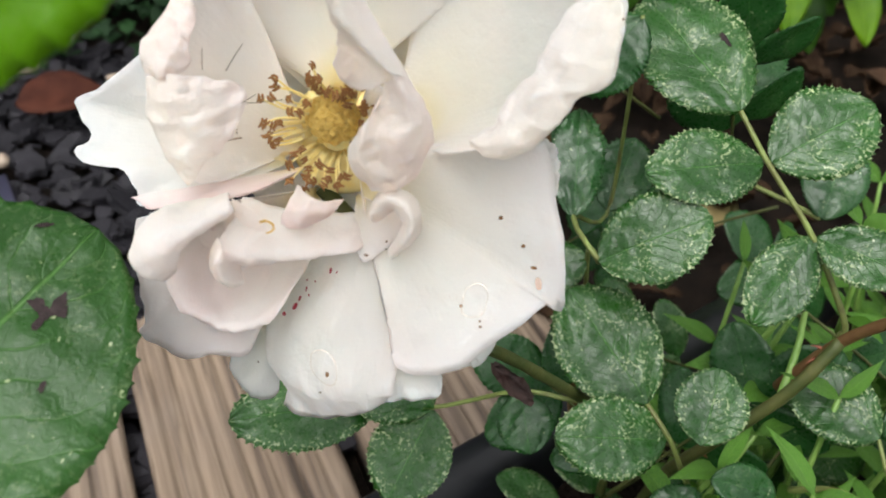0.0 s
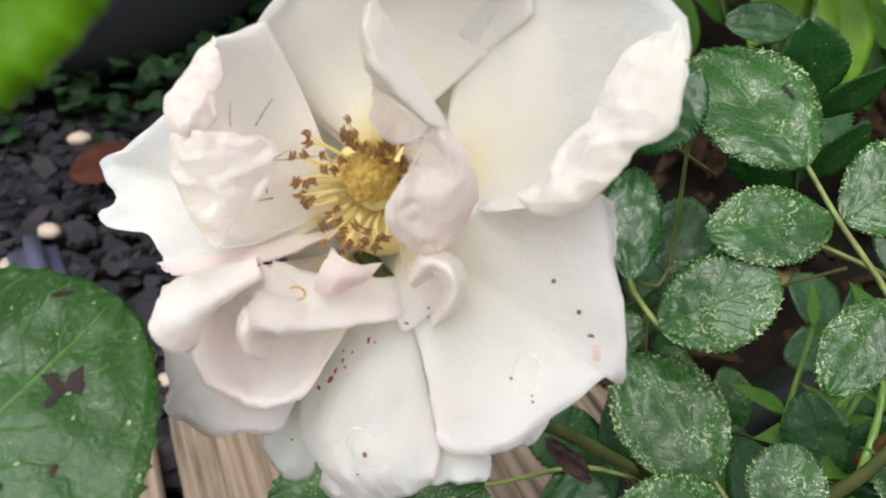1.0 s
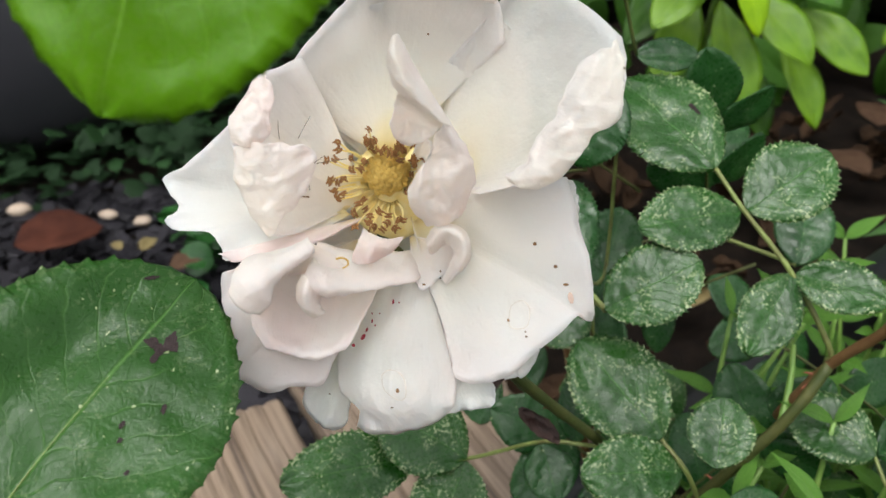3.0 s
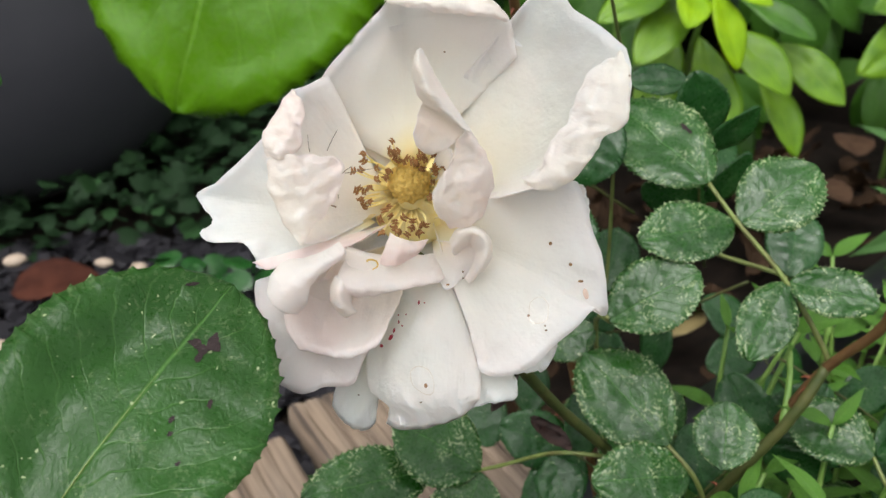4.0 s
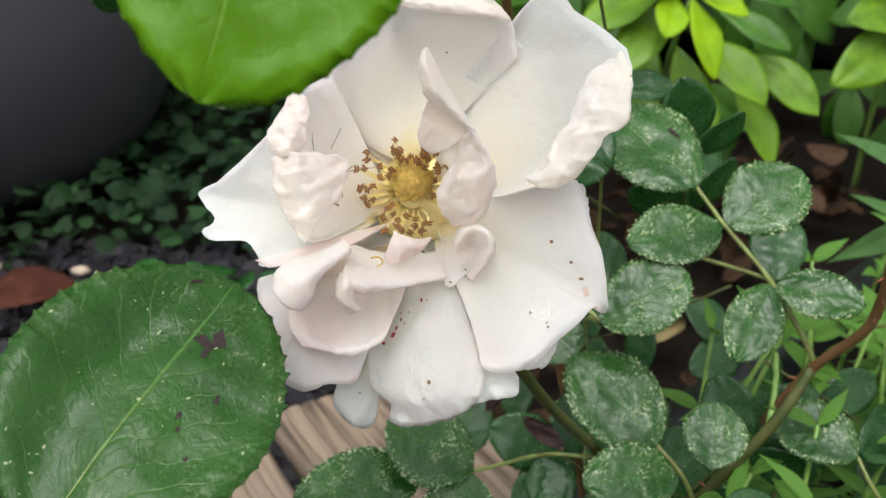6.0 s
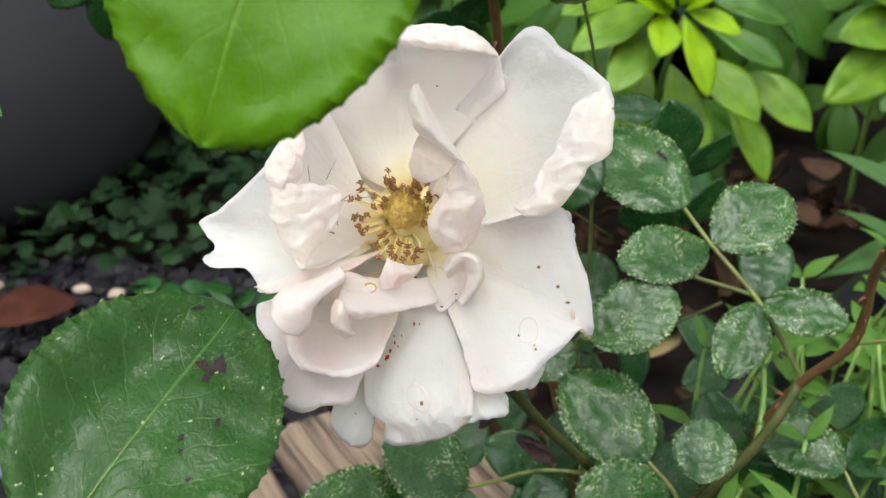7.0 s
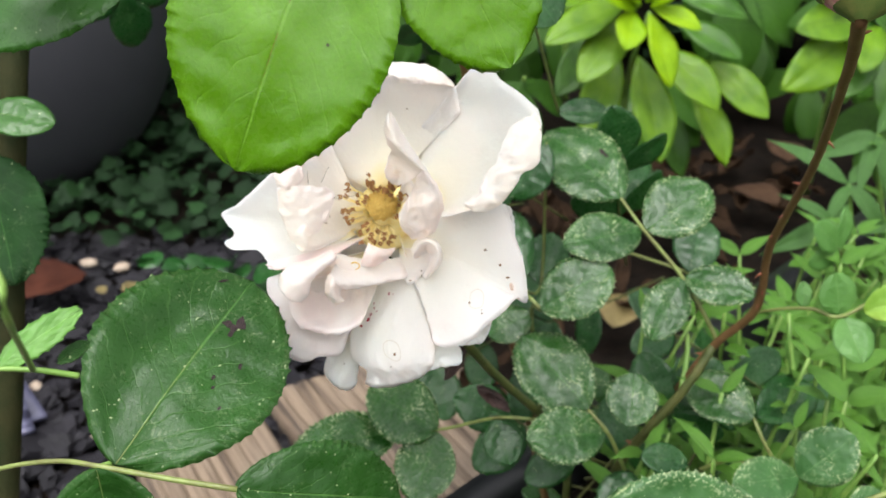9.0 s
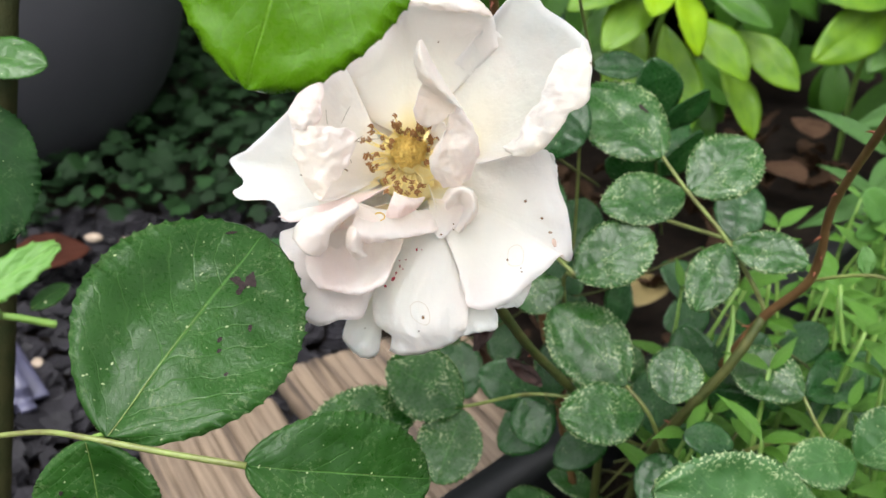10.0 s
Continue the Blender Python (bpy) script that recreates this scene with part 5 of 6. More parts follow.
# ---- the pink bud ----
def rose_bud():
    foot, top = Vector((0.123, 0.103, 0.656)), Vector((0.1295, 0.117, 0.6765))
    t = thing("rose_bud", foot, "plump closed pink rose bud with creamy streaks on its cane", "bud")
    t.matrix_basis = leaf_pose(foot, top, 0, (-0.1, -0.9, 0.3))
    length, r = 0.0196, 0.0100
    rnd = random.Random(21)
    for k in range(9):
        a0 = k * 2.4
        span = 1.25 if k > 2 else 1.9
        bm = bmesh.new()
        rows, tones = [], []
        for i in range(23):
            v = i / 22
            row = []
            for j in range(25):
                a = a0 + (j / 24 - 0.5) * 2 * span * (0.55 + 0.45 * math.sin(math.pi * min(v * 1.1 + 0.12, 1)))
                reach = 1.0 - 0.12 * abs(j / 12 - 1) ** 2 + 0.10 * noise.noise(Vector((j * 0.45, k * 3.1, 0))) + 0.06 * noise.noise(Vector((j * 1.3, k * 5.7, 3))) - (0.0 if k < 4 else 0.13 * (k % 3))
                s = v * reach
                prof = max(0.05, math.sin(math.pi * min(0.06 + 0.88 * s, 0.97))) ** 0.55
                lift = 1 + 0.013 * k + 0.05 * noise.noise(Vector((a * 1.3, s * 3, k))) + 0.035 * s * noise.noise(Vector((a * 4.5, s * 8, k * 2.2))) + 0.05 * max(0.0, v - 0.8) / 0.2 * noise.noise(Vector((j * 0.6, k, 9)))
                rad = r * prof * lift
                row.append(Vector((0.0012 + length * s, rad * math.cos(a), rad * math.sin(a))))
                tones.append(min(1.0, max(0.0, 0.22 + 0.55 * s + 0.6 * noise.noise(Vector((a * 1.7, s * 2.8, k * 1.7))) + 0.55 * noise.noise(Vector((a * 8, s * 7, k))) + 0.12 * abs(j / 12 - 1) - 0.38 * math.exp(-((math.remainder(a - 1.75, math.tau) / 0.42) ** 2) - ((s - 0.5) / 0.24) ** 2))))
            rows.append(row)
        grid_mesh(bm, rows)
        ob = part("petal", bm, BUD, t, thick=0.0003)
        tone = ob.data.attributes.new("blush", "FLOAT", "POINT")
        tone.data.foreach_set("value", tones)
    for k, (a, size, flare) in enumerate(((-0.25, 0.0055, 0.05), (3.35, 0.0205, 0.10), (2.75, 0.0058, 0.15), (4.4, 0.006, 0.05))):
        bm = bmesh.new()
        bent = []
        for row in leaf_rows(size, 0.5 if size < 0.01 else 0.34, 0.15, 0.06, k, 0, 0.04, 16, 3, (0.6, 0.8)):
            line = []
            for p in row:
                s = p.x / size
                z = 0.0016 + p.x
                rad = r * 1.06 * math.sin(math.pi * (0.06 + 0.88 * min(z / length, 0.9))) ** 0.55 + 0.0006 + 0.006 * flare * s * s
                line.append(Vector((z, 0, 0)) + Vector((0, math.cos(a), math.sin(a))) * (rad + p.z * 0.2) + Vector((0, -math.sin(a), math.cos(a))) * p.y)
            bent.append(line)
        grid_mesh(bm, bent)
        part("sepal", bm, SEPAL, t, "withered green-brown sepal", thick=0.0004)
    bm = bmesh.new()
    lines = [(0.0012, -0.0014), (0.0021, -0.0008), (0.0034, 0.0002), (0.0049, 0.0013), (0.0056, 0.0021)]
    rings = [[bm.verts.new((z, q * math.cos(k * math.tau / 20), q * math.sin(k * math.tau / 20))) for k in range(20)] for q, z in lines]
    for r0, r1 in zip(rings, rings[1:]):
        for k in range(20):
            bm.faces.new((r0[k], r0[(k + 1) % 20], r1[(k + 1) % 20], r1[k]))
    part("calyx", bm, SEPAL, t, "green calyx cup")


rose_bud()


# ---- purple weed bud ----
def weed_flower():
    pts = [mm(p) for p in [X[1]] + Xb]
    t = thing("weed_flower", pts[0], "tiny closed purple weed flower on a curved stalk", "flower")
    bm = bmesh.new()
    tube(bm, [p - pts[0] for p in pts], [0.0005, 0.0004, 0.0005], 14, 7)
    part("stalk", bm, STEM_GREEN, t)
    d = (pts[-1] - pts[-2]).normalized()
    e = pts[-1] - pts[0]
    bm = bmesh.new()
    tube(bm, [e - d * 0.0008, e + d * 0.0012, e + d * 0.0028], [0.0007, 0.0011, 0.0008], 8, 8)
    part("calyx", bm, SEPAL, t)
    bm = bmesh.new()
    tube(bm, [e + d * 0.0024, e + d * 0.0036, e + d * 0.0046], [0.0007, 0.0007, 0.0002], 8, 8)
    part("petal", bm, PURPLE, t, "furled purple petals")


weed_flower()

# ---- plants behind ----
def blade_mesh(name, ratio, shape, skin, seed, droop=-0.12, fold=0.25, nl=12, half=3, ripple=0.02, teeth=0):
    """A leaf of unit length for sharing."""
    bm = bmesh.new()
    grid_mesh(bm, leaf_rows(1.0, ratio, fold, droop, seed, teeth, ripple, nl, half, shape))
    return mesh_of(name, bm, LEAF[skin])


def shrub_rosette(place, size, seed, lime=6, green=9, lean=(0, 0, 1)):
    rnd = random.Random(seed)
    t = thing("shrub_shoot", place, "lime and mid green whorl of smooth shrub leaves" if lime > 2 else "mid green whorl of smooth drooping shrub leaves", "shrub", "shrub whorls")
    up = Vector(lean).normalized()
    side = up.orthogonal().normalized()
    other = up.cross(side)
    bm = bmesh.new()
    tube(bm, [Vector((0, 0, 0)), -up * size * 0.6, -up * size * 1.3 + Vector((0, 0.02, -0.05))], [0.0018, 0.003], 8, 6)
    part("stem", bm, STEM_GREEN, t)
    for k in range(lime + green):
        young = k < lime
        a = k * 2.4 + rnd.uniform(-0.3, 0.3)
        out = side * math.cos(a) + other * math.sin(a)
        rise = rnd.uniform(0.35, 0.9) if young else rnd.uniform(-0.45, 0.15)
        d = (out + up * rise + Vector((0, 0, -0.2 if young else -0.75))).normalized()
        L = size * (rnd.uniform(0.5, 0.8) if young else rnd.uniform(0.9, 1.35))
        p = up * (size * (-0.05 if young else -0.18 - 0.03 * (k % 5)))
        data = SHRUB[0 if young else 1 if lime > 2 else 2][k % 3]
        part("leaf", data, None, t, m=leaf_pose(p, p + d, rnd.uniform(-12, 12), up + Vector((0, -0.4, 0.2))) @ Matrix.Scale(L, 4))
    return t


SHRUB = ([blade_mesh("lime_leaf", 0.35, (1.5, 0.75), "shrub_lime", k) for k in range(3)],
         [blade_mesh("green_leaf", 0.40, (1.2, 0.72), "shrub_green", k + 5) for k in range(3)],
         [blade_mesh("dark_leaf", 0.42, (1.2, 0.72), "shrub_dark", k + 8) for k in range(3)])


def shrub_whorl(leaves, label):
    """A shoot tip whose smooth leaves hang outwards; base, tip, breadth and tone of each leaf."""
    place = mm(leaves[0][0]) + Vector((0, 0.03, -0.02))
    t = thing("shrub_shoot", place, label, "shrub", "shrub whorls")
    bm = bmesh.new()
    tube(bm, [Vector((0, -0.03, 0.02)), Vector((0.004, 0.02, -0.05)), Vector((0.02, 0.06, -0.17))], [0.0016, 0.003], 10, 6)
    part("stem", bm, STEM_GREEN, t)
    for k, (base, tip, breadth, tone) in enumerate(leaves):
        b, e = mm(base), mm(tip)
        length = (e - b).length
        rows = leaf_rows(length, breadth, 0.22, -0.13, k * 1.7, 0, 0.022, 26, 5, (1.12, 0.72))
        back = Vector((0, 0, -rows[-1][5].z * 0.7))
        bm = bmesh.new()
        grid_mesh(bm, [[p + back * (p.x / length) for p in row] for row in rows])
        part("leaf", bm, LEAF["shrub_" + tone], t, m=Matrix.Translation(-place) @ leaf_pose(b, e, (k * 37) % 30 - 15, (-0.05, -0.75, 0.65)), thick=0.0004)
    return t


LIME_WHORL = [
    ((273, 629, 543), (285, 599, 495), 0.42, 'lime'),
    ((261, 629, 545), (247, 599, 525), 0.62, 'lime'),
    ((275, 629, 547), (307, 609, 535), 0.42, 'lime'),
    ((266, 629, 548), (243, 609, 578), 0.45, 'lime'),
    ((270, 629, 550), (277, 619, 577), 0.45, 'lime'),
    ((273, 629, 547), (291, 609, 567), 0.42, 'lime'),
    ((264, 629, 546), (227, 609, 567), 0.42, 'lime'),
    ((265, 649, 535), (217, 609, 501), 0.44, 'green'),
    ((260, 649, 546), (193, 619, 528), 0.40, 'green'),
    ((277, 659, 504), (287, 609, 433), 0.43, 'green'),
    ((266, 669, 500), (228, 629, 455), 0.46, 'green'),
    ((295, 659, 510), (332, 619, 470), 0.48, 'green'),
    ((345, 679, 491), (384, 639, 454), 0.46, 'green'),
    ((333, 679, 471), (355, 639, 415), 0.42, 'green'),
    ((309, 669, 527), (356, 639, 504), 0.44, 'dark'),
    ((265, 690, 520), (213, 659, 476), 0.42, 'dark'),
    ((314, 700, 456), (329, 669, 394), 0.36, 'dark'),
    ((249, 679, 552), (195, 659, 545), 0.42, 'green'),
    ((313, 679, 545), (367, 659, 531), 0.42, 'dark'),
    ((297, 710, 464), (266, 679, 420), 0.42, 'dark'),
]
GREEN_WHORL = [
    ((505, 720, 499), (416, 679, 465), 0.42, 'green'),
    ((508, 720, 511), (427, 690, 512), 0.44, 'green'),
    ((515, 720, 488), (464, 679, 453), 0.44, 'dark'),
    ((501, 720, 521), (436, 700, 552), 0.42, 'green'),
    ((527, 720, 480), (520, 690, 428), 0.42, 'dark'),
    ((532, 720, 495), (570, 690, 466), 0.42, 'green'),
    ((520, 720, 517), (519, 700, 561), 0.42, 'green'),
    ((511, 710, 505), (477, 669, 480), 0.46, 'green'),
]
TOP_WHORL = [
    ((248, 740, 609), (216, 710, 592), 0.42, 'lime'),
    ((251, 740, 608), (265, 710, 587), 0.45, 'lime'),
    ((248, 740, 612), (238, 720, 646), 0.42, 'lime'),
    ((253, 740, 611), (271, 710, 628), 0.45, 'lime'),
    ((248, 740, 607), (238, 700, 579), 0.44, 'lime'),
    ((246, 750, 608), (205, 720, 612), 0.40, 'green'),
    ((254, 760, 599), (209, 720, 565), 0.44, 'green'),
    ((261, 760, 599), (284, 730, 556), 0.42, 'green'),
    ((249, 760, 611), (212, 730, 642), 0.42, 'green'),
]
shrub_whorl(TOP_WHORL, "small lime green whorl of young shrub leaves")
shrub_whorl(LIME_WHORL, "lime and mid green whorl of smooth hanging shrub leaves")
shrub_whorl(GREEN_WHORL, "mid green whorl of smooth hanging shrub leaves")
shrub_rosette((0.350, 0.801, 0.441), 0.075, 41, 0, 7, (-0.11, -0.75, 0.6))
shrub_rosette((0.261, 0.836, 0.535), 0.085, 43, 0, 8, (0.33, -0.75, 0.6))
shrub_rosette((0.576, 0.829, 0.509), 0.085, 45, 0, 8, (0.00, -0.75, 0.6))
shrub_rosette((0.463, 0.919, 0.542), 0.095, 47, 2, 8, (-0.33, -0.75, 0.6))
shrub_rosette((0.221, 0.807, 0.449), 0.06, 48, 0, 6, (-0.11, -0.75, 0.6))
shrub_rosette((0.205, 0.959, 0.551), 0.095, 49, 0, 9, (0.11, -0.75, 0.6))
shrub_rosette((0.333, 0.948, 0.569), 0.095, 50, 2, 8, (0.33, -0.75, 0.6))
shrub_rosette((0.569, 0.702, 0.448), 0.09, 51, 0, 8, (-0.22, -0.75, 0.6))
shrub_rosette((0.680, 0.943, 0.544), 0.09, 52, 1, 10, (0.00, -0.75, 0.6))
shrub_rosette((0.566, 1.027, 0.443), 0.08, 53, 0, 6, (0.22, -0.75, 0.6))
shrub_rosette((0.616, 0.996, 0.384), 0.07, 54, 0, 5, (-0.33, -0.75, 0.6))
shrub_rosette((0.573, 1.019, 0.559), 0.09, 55, 1, 10, (-0.11, -0.75, 0.6))
shrub_rosette((0.444, 1.049, 0.588), 0.09, 56, 2, 10, (0.11, -0.75, 0.6))
shrub_rosette((0.245, 0.975, 0.470), 0.09, 57, 0, 10, (0.33, -0.75, 0.6))
shrub_rosette((0.148, 1.005, 0.509), 0.09, 58, 0, 10, (-0.22, -0.75, 0.6))

WEEDS = [blade_mesh("weed_blade", q, (0.72, 1.1), "weed", k + 9, -0.2, 0.3) for k, q in enumerate((0.24, 0.29, 0.34, 0.42))]


def weed(place, height, seed, pairs=5, leaf=0.03, narrow=True, lean=(0.1, 0, 1)):
    """An upright weed with opposite pairs of pointed leaves."""
    rnd = random.Random(seed)
    t = thing("weed", place, "bright green upright weed with pointed leaves" if narrow else "small bright green seedling with soft leaves", "weed", "weeds")
    up = (Vector(lean) + Vector((rnd.uniform(-0.25, 0.25), rnd.uniform(-0.2, 0.2), 0))).normalized()
    bm = bmesh.new()
    bend = Vector((rnd.uniform(-0.1, 0.1), rnd.uniform(-0.1, 0.1), 0)) * height
    pts = [Vector((0, 0, -0.01)), up * height * 0.5 + bend, up * height]
    line = tube(bm, pts, [0.0014, 0.0008], 12, 6)
    part("stem", bm, STEM_GREEN, t)
    a = rnd.uniform(0, 3)
    for k in range(pairs):
        s = (k + 1) / pairs
        p = line[min(int(s * 11), 11)]
        for side in (0, math.pi):
            th = a + k * 1.57 + side
            d = Vector((math.cos(th), math.sin(th), 0.25 + 0.6 * s)).normalized()
            L = leaf * rnd.uniform(0.75, 1.15) * (1.05 - 0.45 * s)
            data = WEEDS[rnd.randint(0, 1) if narrow else rnd.randint(2, 3)]
            part("leaf", data, None, t, m=leaf_pose(p, p + d, rnd.uniform(-20, 20), (0, -0.5, 0.85)) @ Matrix.Scale(L, 4))


def trough_place(along, across):
    a = radians(37.5)
    return Vector((0.079 + along * math.cos(a) + across * math.sin(a), 0.283 + along * math.sin(a) - across * math.cos(a), 0.385))


WR = random.Random(77)
for n in range(130):
    weed(trough_place(WR.uniform(0.02, 0.36), WR.uniform(0.05, 0.22)), WR.uniform(0.05, 0.125), 100 + n, WR.randint(4, 6), WR.uniform(0.018, 0.036), False)
for n in range(46):
    weed(trough_place(WR.uniform(0.22, 0.62), WR.uniform(0.09, 0.30)), WR.uniform(0.04, 0.12), 200 + n, WR.randint(4, 6), WR.uniform(0.045, 0.075), True)
for n in range(26):
    weed(trough_place(WR.uniform(0.42, 0.74), WR.uniform(0.09, 0.28)), WR.uniform(0.08, 0.17), 300 + n, WR.randint(5, 7), WR.uniform(0.05, 0.085), True)


for n in range(44):
    weed(trough_place(WR.uniform(-0.02, 0.20), WR.uniform(0.06, 0.20)), WR.uniform(0.05, 0.105), 400 + n, WR.randint(3, 5), WR.uniform(0.022, 0.036), True)


LANCES = [blade_mesh("lance_blade", q, (0.72, 1.1), "lance", k + 19, -0.2, 0.3) for k, q in enumerate((0.22, 0.27))]


def tall_weed(node, tips):
    """A leggy weed whose long narrow leaves spread from the top of its stem."""
    top = Vector(node)
    root = Vector((top.x + 0.012, top.y - 0.004, 0.385))
    t = thing("weed", root, "tall green weed with long lance-shaped leaves at the trough edge", "weed", "weeds")
    bm = bmesh.new()
    tube(bm, [Vector((0, 0, -0.005)), (top - root) * 0.5 + Vector((0.003, -0.002, 0)), top - root], [0.0015, 0.0012, 0.0009], 12, 6)
    part("stem", bm, STEM_GREEN, t)
    for k, tip in enumerate(tips):
        d = Vector(tip) - top
        part("leaf", LANCES[k % 2], None, t, m=leaf_pose(top - root, top - root + d, 12 * (-1) ** k, (-0.2, -0.7, 0.6)) @ Matrix.Scale(d.length * 1.05, 4))


tall_weed((0.359, 0.453, 0.502), ((0.389, 0.473, 0.531), (0.317, 0.436, 0.499), (0.336, 0.425, 0.481), (0.365, 0.426, 0.468),))
tall_weed((0.335, 0.435, 0.478), ((0.297, 0.443, 0.509), (0.358, 0.409, 0.452), (0.311, 0.412, 0.468), (0.356, 0.449, 0.492),))
tall_weed((0.315, 0.41, 0.465), ((0.288, 0.412, 0.486), (0.273, 0.392, 0.461), (0.333, 0.422, 0.474), (0.31, 0.395, 0.454),))
tall_weed((0.357, 0.412, 0.459), ((0.336, 0.406, 0.462), (0.355, 0.393, 0.44), (0.36, 0.431, 0.477),))


def leaf_carpet(name, label, count, spot_of, sizes, skin, seed, ratio=0.85, tilt=0.6, lobes=False):
    """Uncountable small leaves in one mesh."""
    rnd = random.Random(seed)
    bm = bmesh.new()
    for k in range(count):
        p = spot_of(rnd)
        d = Vector((rnd.uniform(-1, 1), rnd.uniform(-1, 1), rnd.uniform(-0.2, 0.4))).normalized()
        m = leaf_pose(p, p + d, rnd.uniform(-25, 25), (rnd.uniform(-tilt, tilt), rnd.uniform(-0.4 - tilt, 0.2), 1))
        L = rnd.uniform(*sizes)
        rows = leaf_rows(1.0, ratio * rnd.uniform(0.75, 1.15), 0.15, -0.12, k * 0.37, 0, 0.03, 8, 2, (rnd.uniform(0.6, 1.0), 0.7))
        if lobes:
            for i, row in enumerate(rows):
                for q in row:
                    q.y *= 1 + 0.30 * math.cos(i * 2.1)
        grid_mesh(bm, [[m @ (q * L) for q in row] for row in rows])
    me = mesh_of(name, bm, LEAF[skin])
    return tagged(new(name, me), label, "plants", kind="stuff")


def cover_spot(rnd):
    x = rnd.uniform(-0.42, 0.16)
    y = rnd.uniform(0.76, 1.28)
    return Vector((x, y, GROUND + rnd.uniform(0.005, 0.05) + 0.10 * max(0, y - 0.85)))


leaf_carpet("ground_cover", "low green ground-cover leaves with deep shade put into their colour", 2200, cover_spot, (0.009, 0.024), "cover", 5, lobes=True)


def clump_spot(rnd):
    c = rnd.choice(((-0.10, 0.67), (-0.078, 0.659), (-0.088, 0.623), (-0.05, 0.64)))
    return Vector((c[0] + rnd.uniform(-0.02, 0.02), c[1] + rnd.uniform(-0.02, 0.02), GROUND + rnd.uniform(0.01, 0.035)))


leaf_carpet("clover_patch", "small patch of mid green rounded seedling leaves", 34, clump_spot, (0.016, 0.026), "dark", 6)


def hedge_spot(rnd):
    x = rnd.uniform(-1.6, 2.4)
    y = rnd.uniform(1.28, 1.75) - 0.2 * max(0, x - 0.4)
    return Vector((x, y, GROUND + rnd.uniform(0.0, 1.5)))


leaf_carpet("hedge", "dense green hedge foliage behind the bed, shade put into its colour", 6500, hedge_spot, (0.03, 0.07), "cover", 8, 0.5, 1.2)


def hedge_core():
    """A leafless sheet inside the hedge, coloured near-black in place of deep shade."""
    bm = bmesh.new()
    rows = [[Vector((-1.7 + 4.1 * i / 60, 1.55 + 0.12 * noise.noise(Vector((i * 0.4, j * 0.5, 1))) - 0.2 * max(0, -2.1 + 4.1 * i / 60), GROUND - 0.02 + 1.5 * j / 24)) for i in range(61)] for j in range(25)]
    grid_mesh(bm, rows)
    ob = tagged(new("hedge_inside", mesh_of("hedge_inside", bm, HEDGE_SHADE)), "near-black sheet standing in for the deep shade inside the hedge", "hedge", kind="structure")
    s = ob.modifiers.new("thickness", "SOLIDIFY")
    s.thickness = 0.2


hedge_core()


def litter():
    rnd = random.Random(31)
    for k in range(90):
        x = rnd.uniform(0.10, 0.50)
        y = 0.36 + 0.77 * (x - 0.079) + rnd.uniform(0.02, 0.32)
        L = rnd.uniform(0.022, 0.045)
        bm = bmesh.new()
        grid_mesh(bm, leaf_rows(L, rnd.uniform(0.35, 0.6), rnd.uniform(0.4, 0.9), rnd.uniform(-0.4, 0.5), k * 1.1, 0, 0.16, 18, 5))
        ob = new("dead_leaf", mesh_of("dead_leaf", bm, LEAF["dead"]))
        p = Vector((x, y, GROUND + rnd.uniform(0.008, 0.02)))
        ob.matrix_basis = leaf_pose(p, p + Vector((rnd.uniform(-1, 1), rnd.uniform(-1, 1), rnd.uniform(-0.05, 0.2))), 0, (0, 0, 1))
        tagged(ob, "curled brown dead leaf lying on the soil", "dead leaf", "leaf litter")


litter()


def hanging_dead_leaf(place, ahead, length, seed):
    bm = bmesh.new()
    grid_mesh(bm, leaf_rows(length, 0.5, 0.7, 0.5, seed, 7, 0.26, 22, 5))
    ob = new("dead_leaf", mesh_of("dead_leaf", bm, DEAD_DARK))
    ob.matrix_basis = leaf_pose(Vector(place), Vector(place) + Vector(ahead), 20, (-0.2, -0.7, 0.5))
    tagged(ob, "shrivelled reddish brown leaf caught on the rose cane", "dead leaf", "leaf litter")


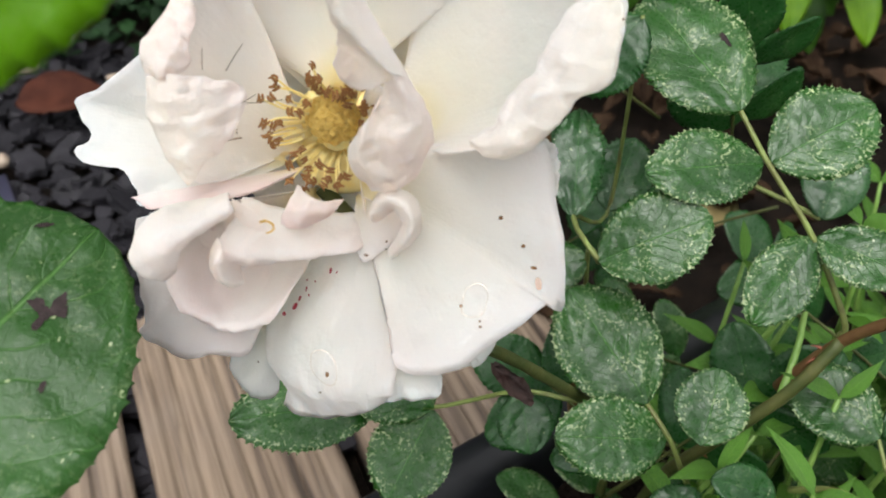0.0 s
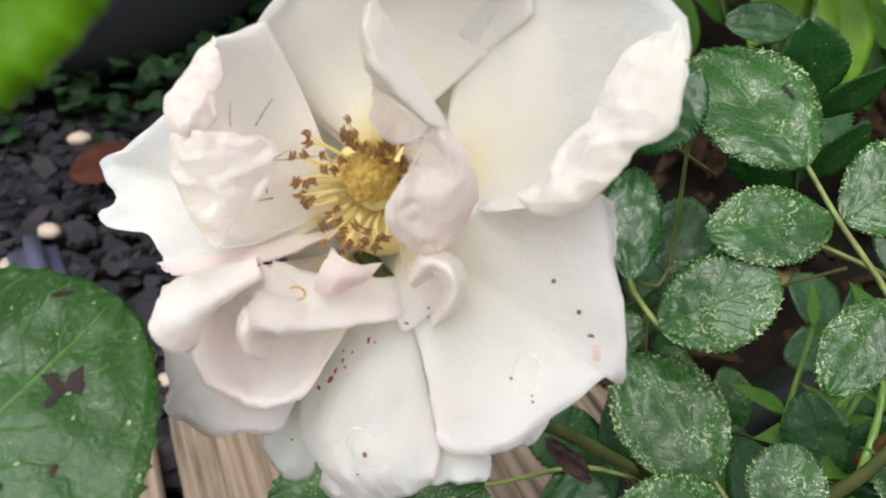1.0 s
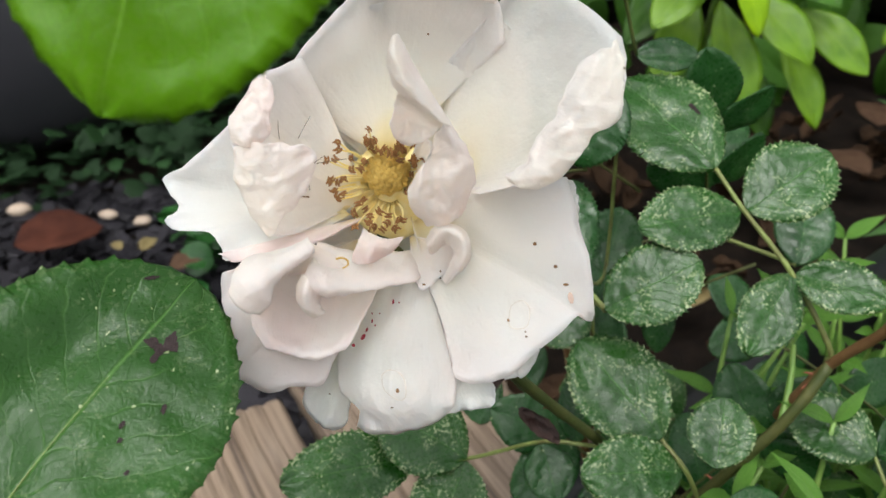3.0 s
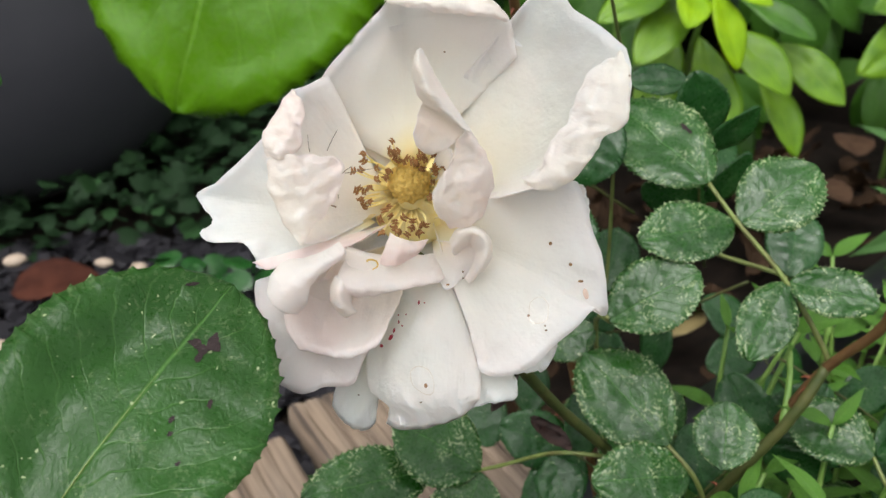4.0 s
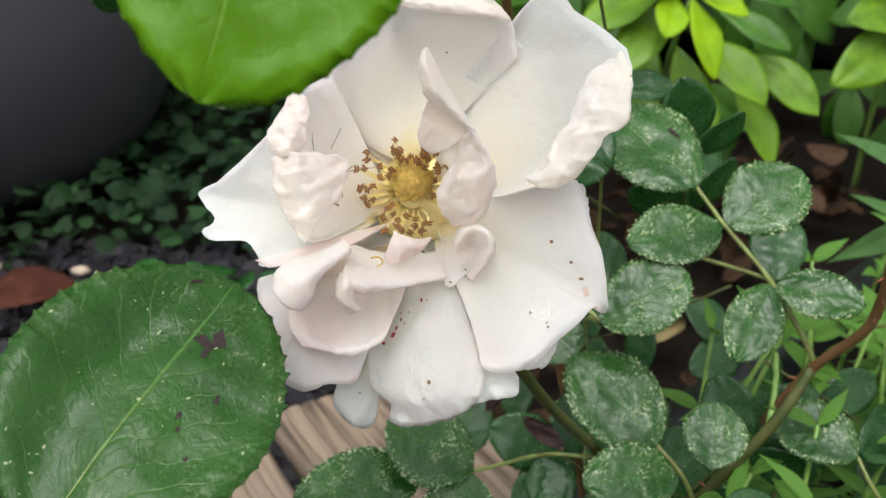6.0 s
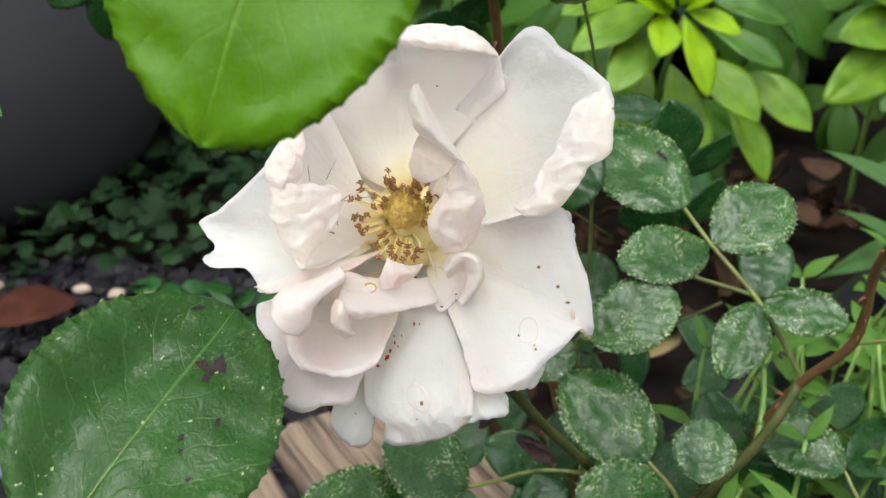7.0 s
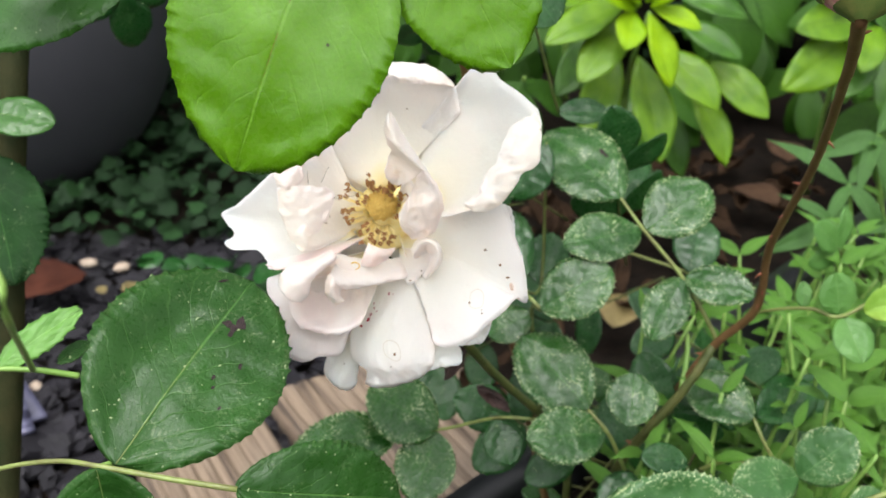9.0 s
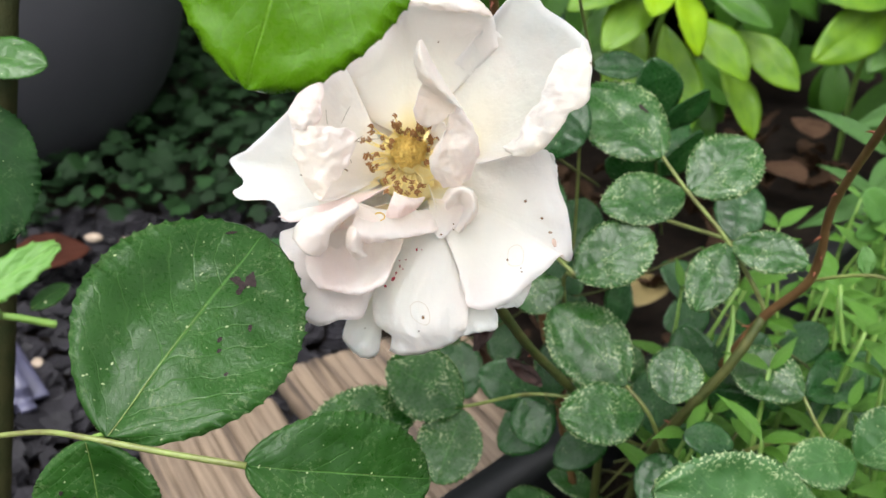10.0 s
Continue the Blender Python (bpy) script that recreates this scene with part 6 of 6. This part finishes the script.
def fallen(place, turn, length, skin, label, category, ratio=0.6):
    a = radians(turn)
    bm = bmesh.new()
    grid_mesh(bm, leaf_rows(length, ratio, 0.3, -0.1, turn, 0, 0.05, 14, 3))
    ob = new("fallen_leaf" if category == "leaf" else "dead_leaf", mesh_of("fallen_leaf", bm, LEAF[skin]))
    p = Vector((*place, GROUND + 0.022))
    ob.matrix_basis = leaf_pose(p, p + Vector((math.cos(a), math.sin(a), 0.15)), 0, (0, -0.3, 1))
    s = ob.modifiers.new("thickness", "SOLIDIFY")
    s.thickness = 0.0004
    tagged(ob, label, category, "leaf litter")


fallen((-0.230, 0.660), 20, 0.062, "rust", "large reddish brown dead leaf lying on the dark chippings", "dead leaf", 0.7)
fallen((0.512, 0.835), 70, 0.065, "orange", "pinkish brown curled dead leaf on the soil below the shrub", "dead leaf")
fallen((0.449, 0.725), 110, 0.055, "orange", "pinkish brown curled dead leaf on the soil below the shrub", "dead leaf")
fallen((0.228, 0.530), 60, 0.050, "straw", "pale tan dead leaf lying among the rose canes", "dead leaf", 0.7)
fallen((-0.110, 0.614), 40, 0.030, "orange", "orange-brown dead leaf lying on the dark chippings", "dead leaf")
fallen((-0.122, 0.583), 150, 0.016, "orange", "small orange-brown leaf scrap on the dark chippings", "dead leaf")
fallen((-0.135, 0.643), 75, 0.020, "straw", "small yellowish fallen leaf on the dark chippings", "leaf")
fallen((-0.151, 0.646), 120, 0.014, "straw", "small yellowish fallen leaf on the dark chippings", "leaf")
hanging_dead_leaf((0.068, 0.205, 0.512), (0.7, 0.2, -0.5), 0.010, 2.0)
hanging_dead_leaf((0.062, 0.196, 0.535), (-0.1, 0.2, -1.0), 0.010, 4.0)


def lilac_object():
    t = thing("plant_label", (-0.200, 0.527, GROUND + 0.014), "smooth pale lilac plastic label lying on the chippings", "plant label")
    bm = bmesh.new()
    bmesh.ops.create_cube(bm, size=1, matrix=Matrix.Diagonal((0.030, 0.115, 0.024, 1)))
    bmesh.ops.bevel(bm, geom=bm.edges[:], offset=0.0105, segments=6, affect="EDGES")
    t.rotation_euler = (0.03, 0.05, 0.5)
    part("blade", bm, LILAC, t)


lilac_object()
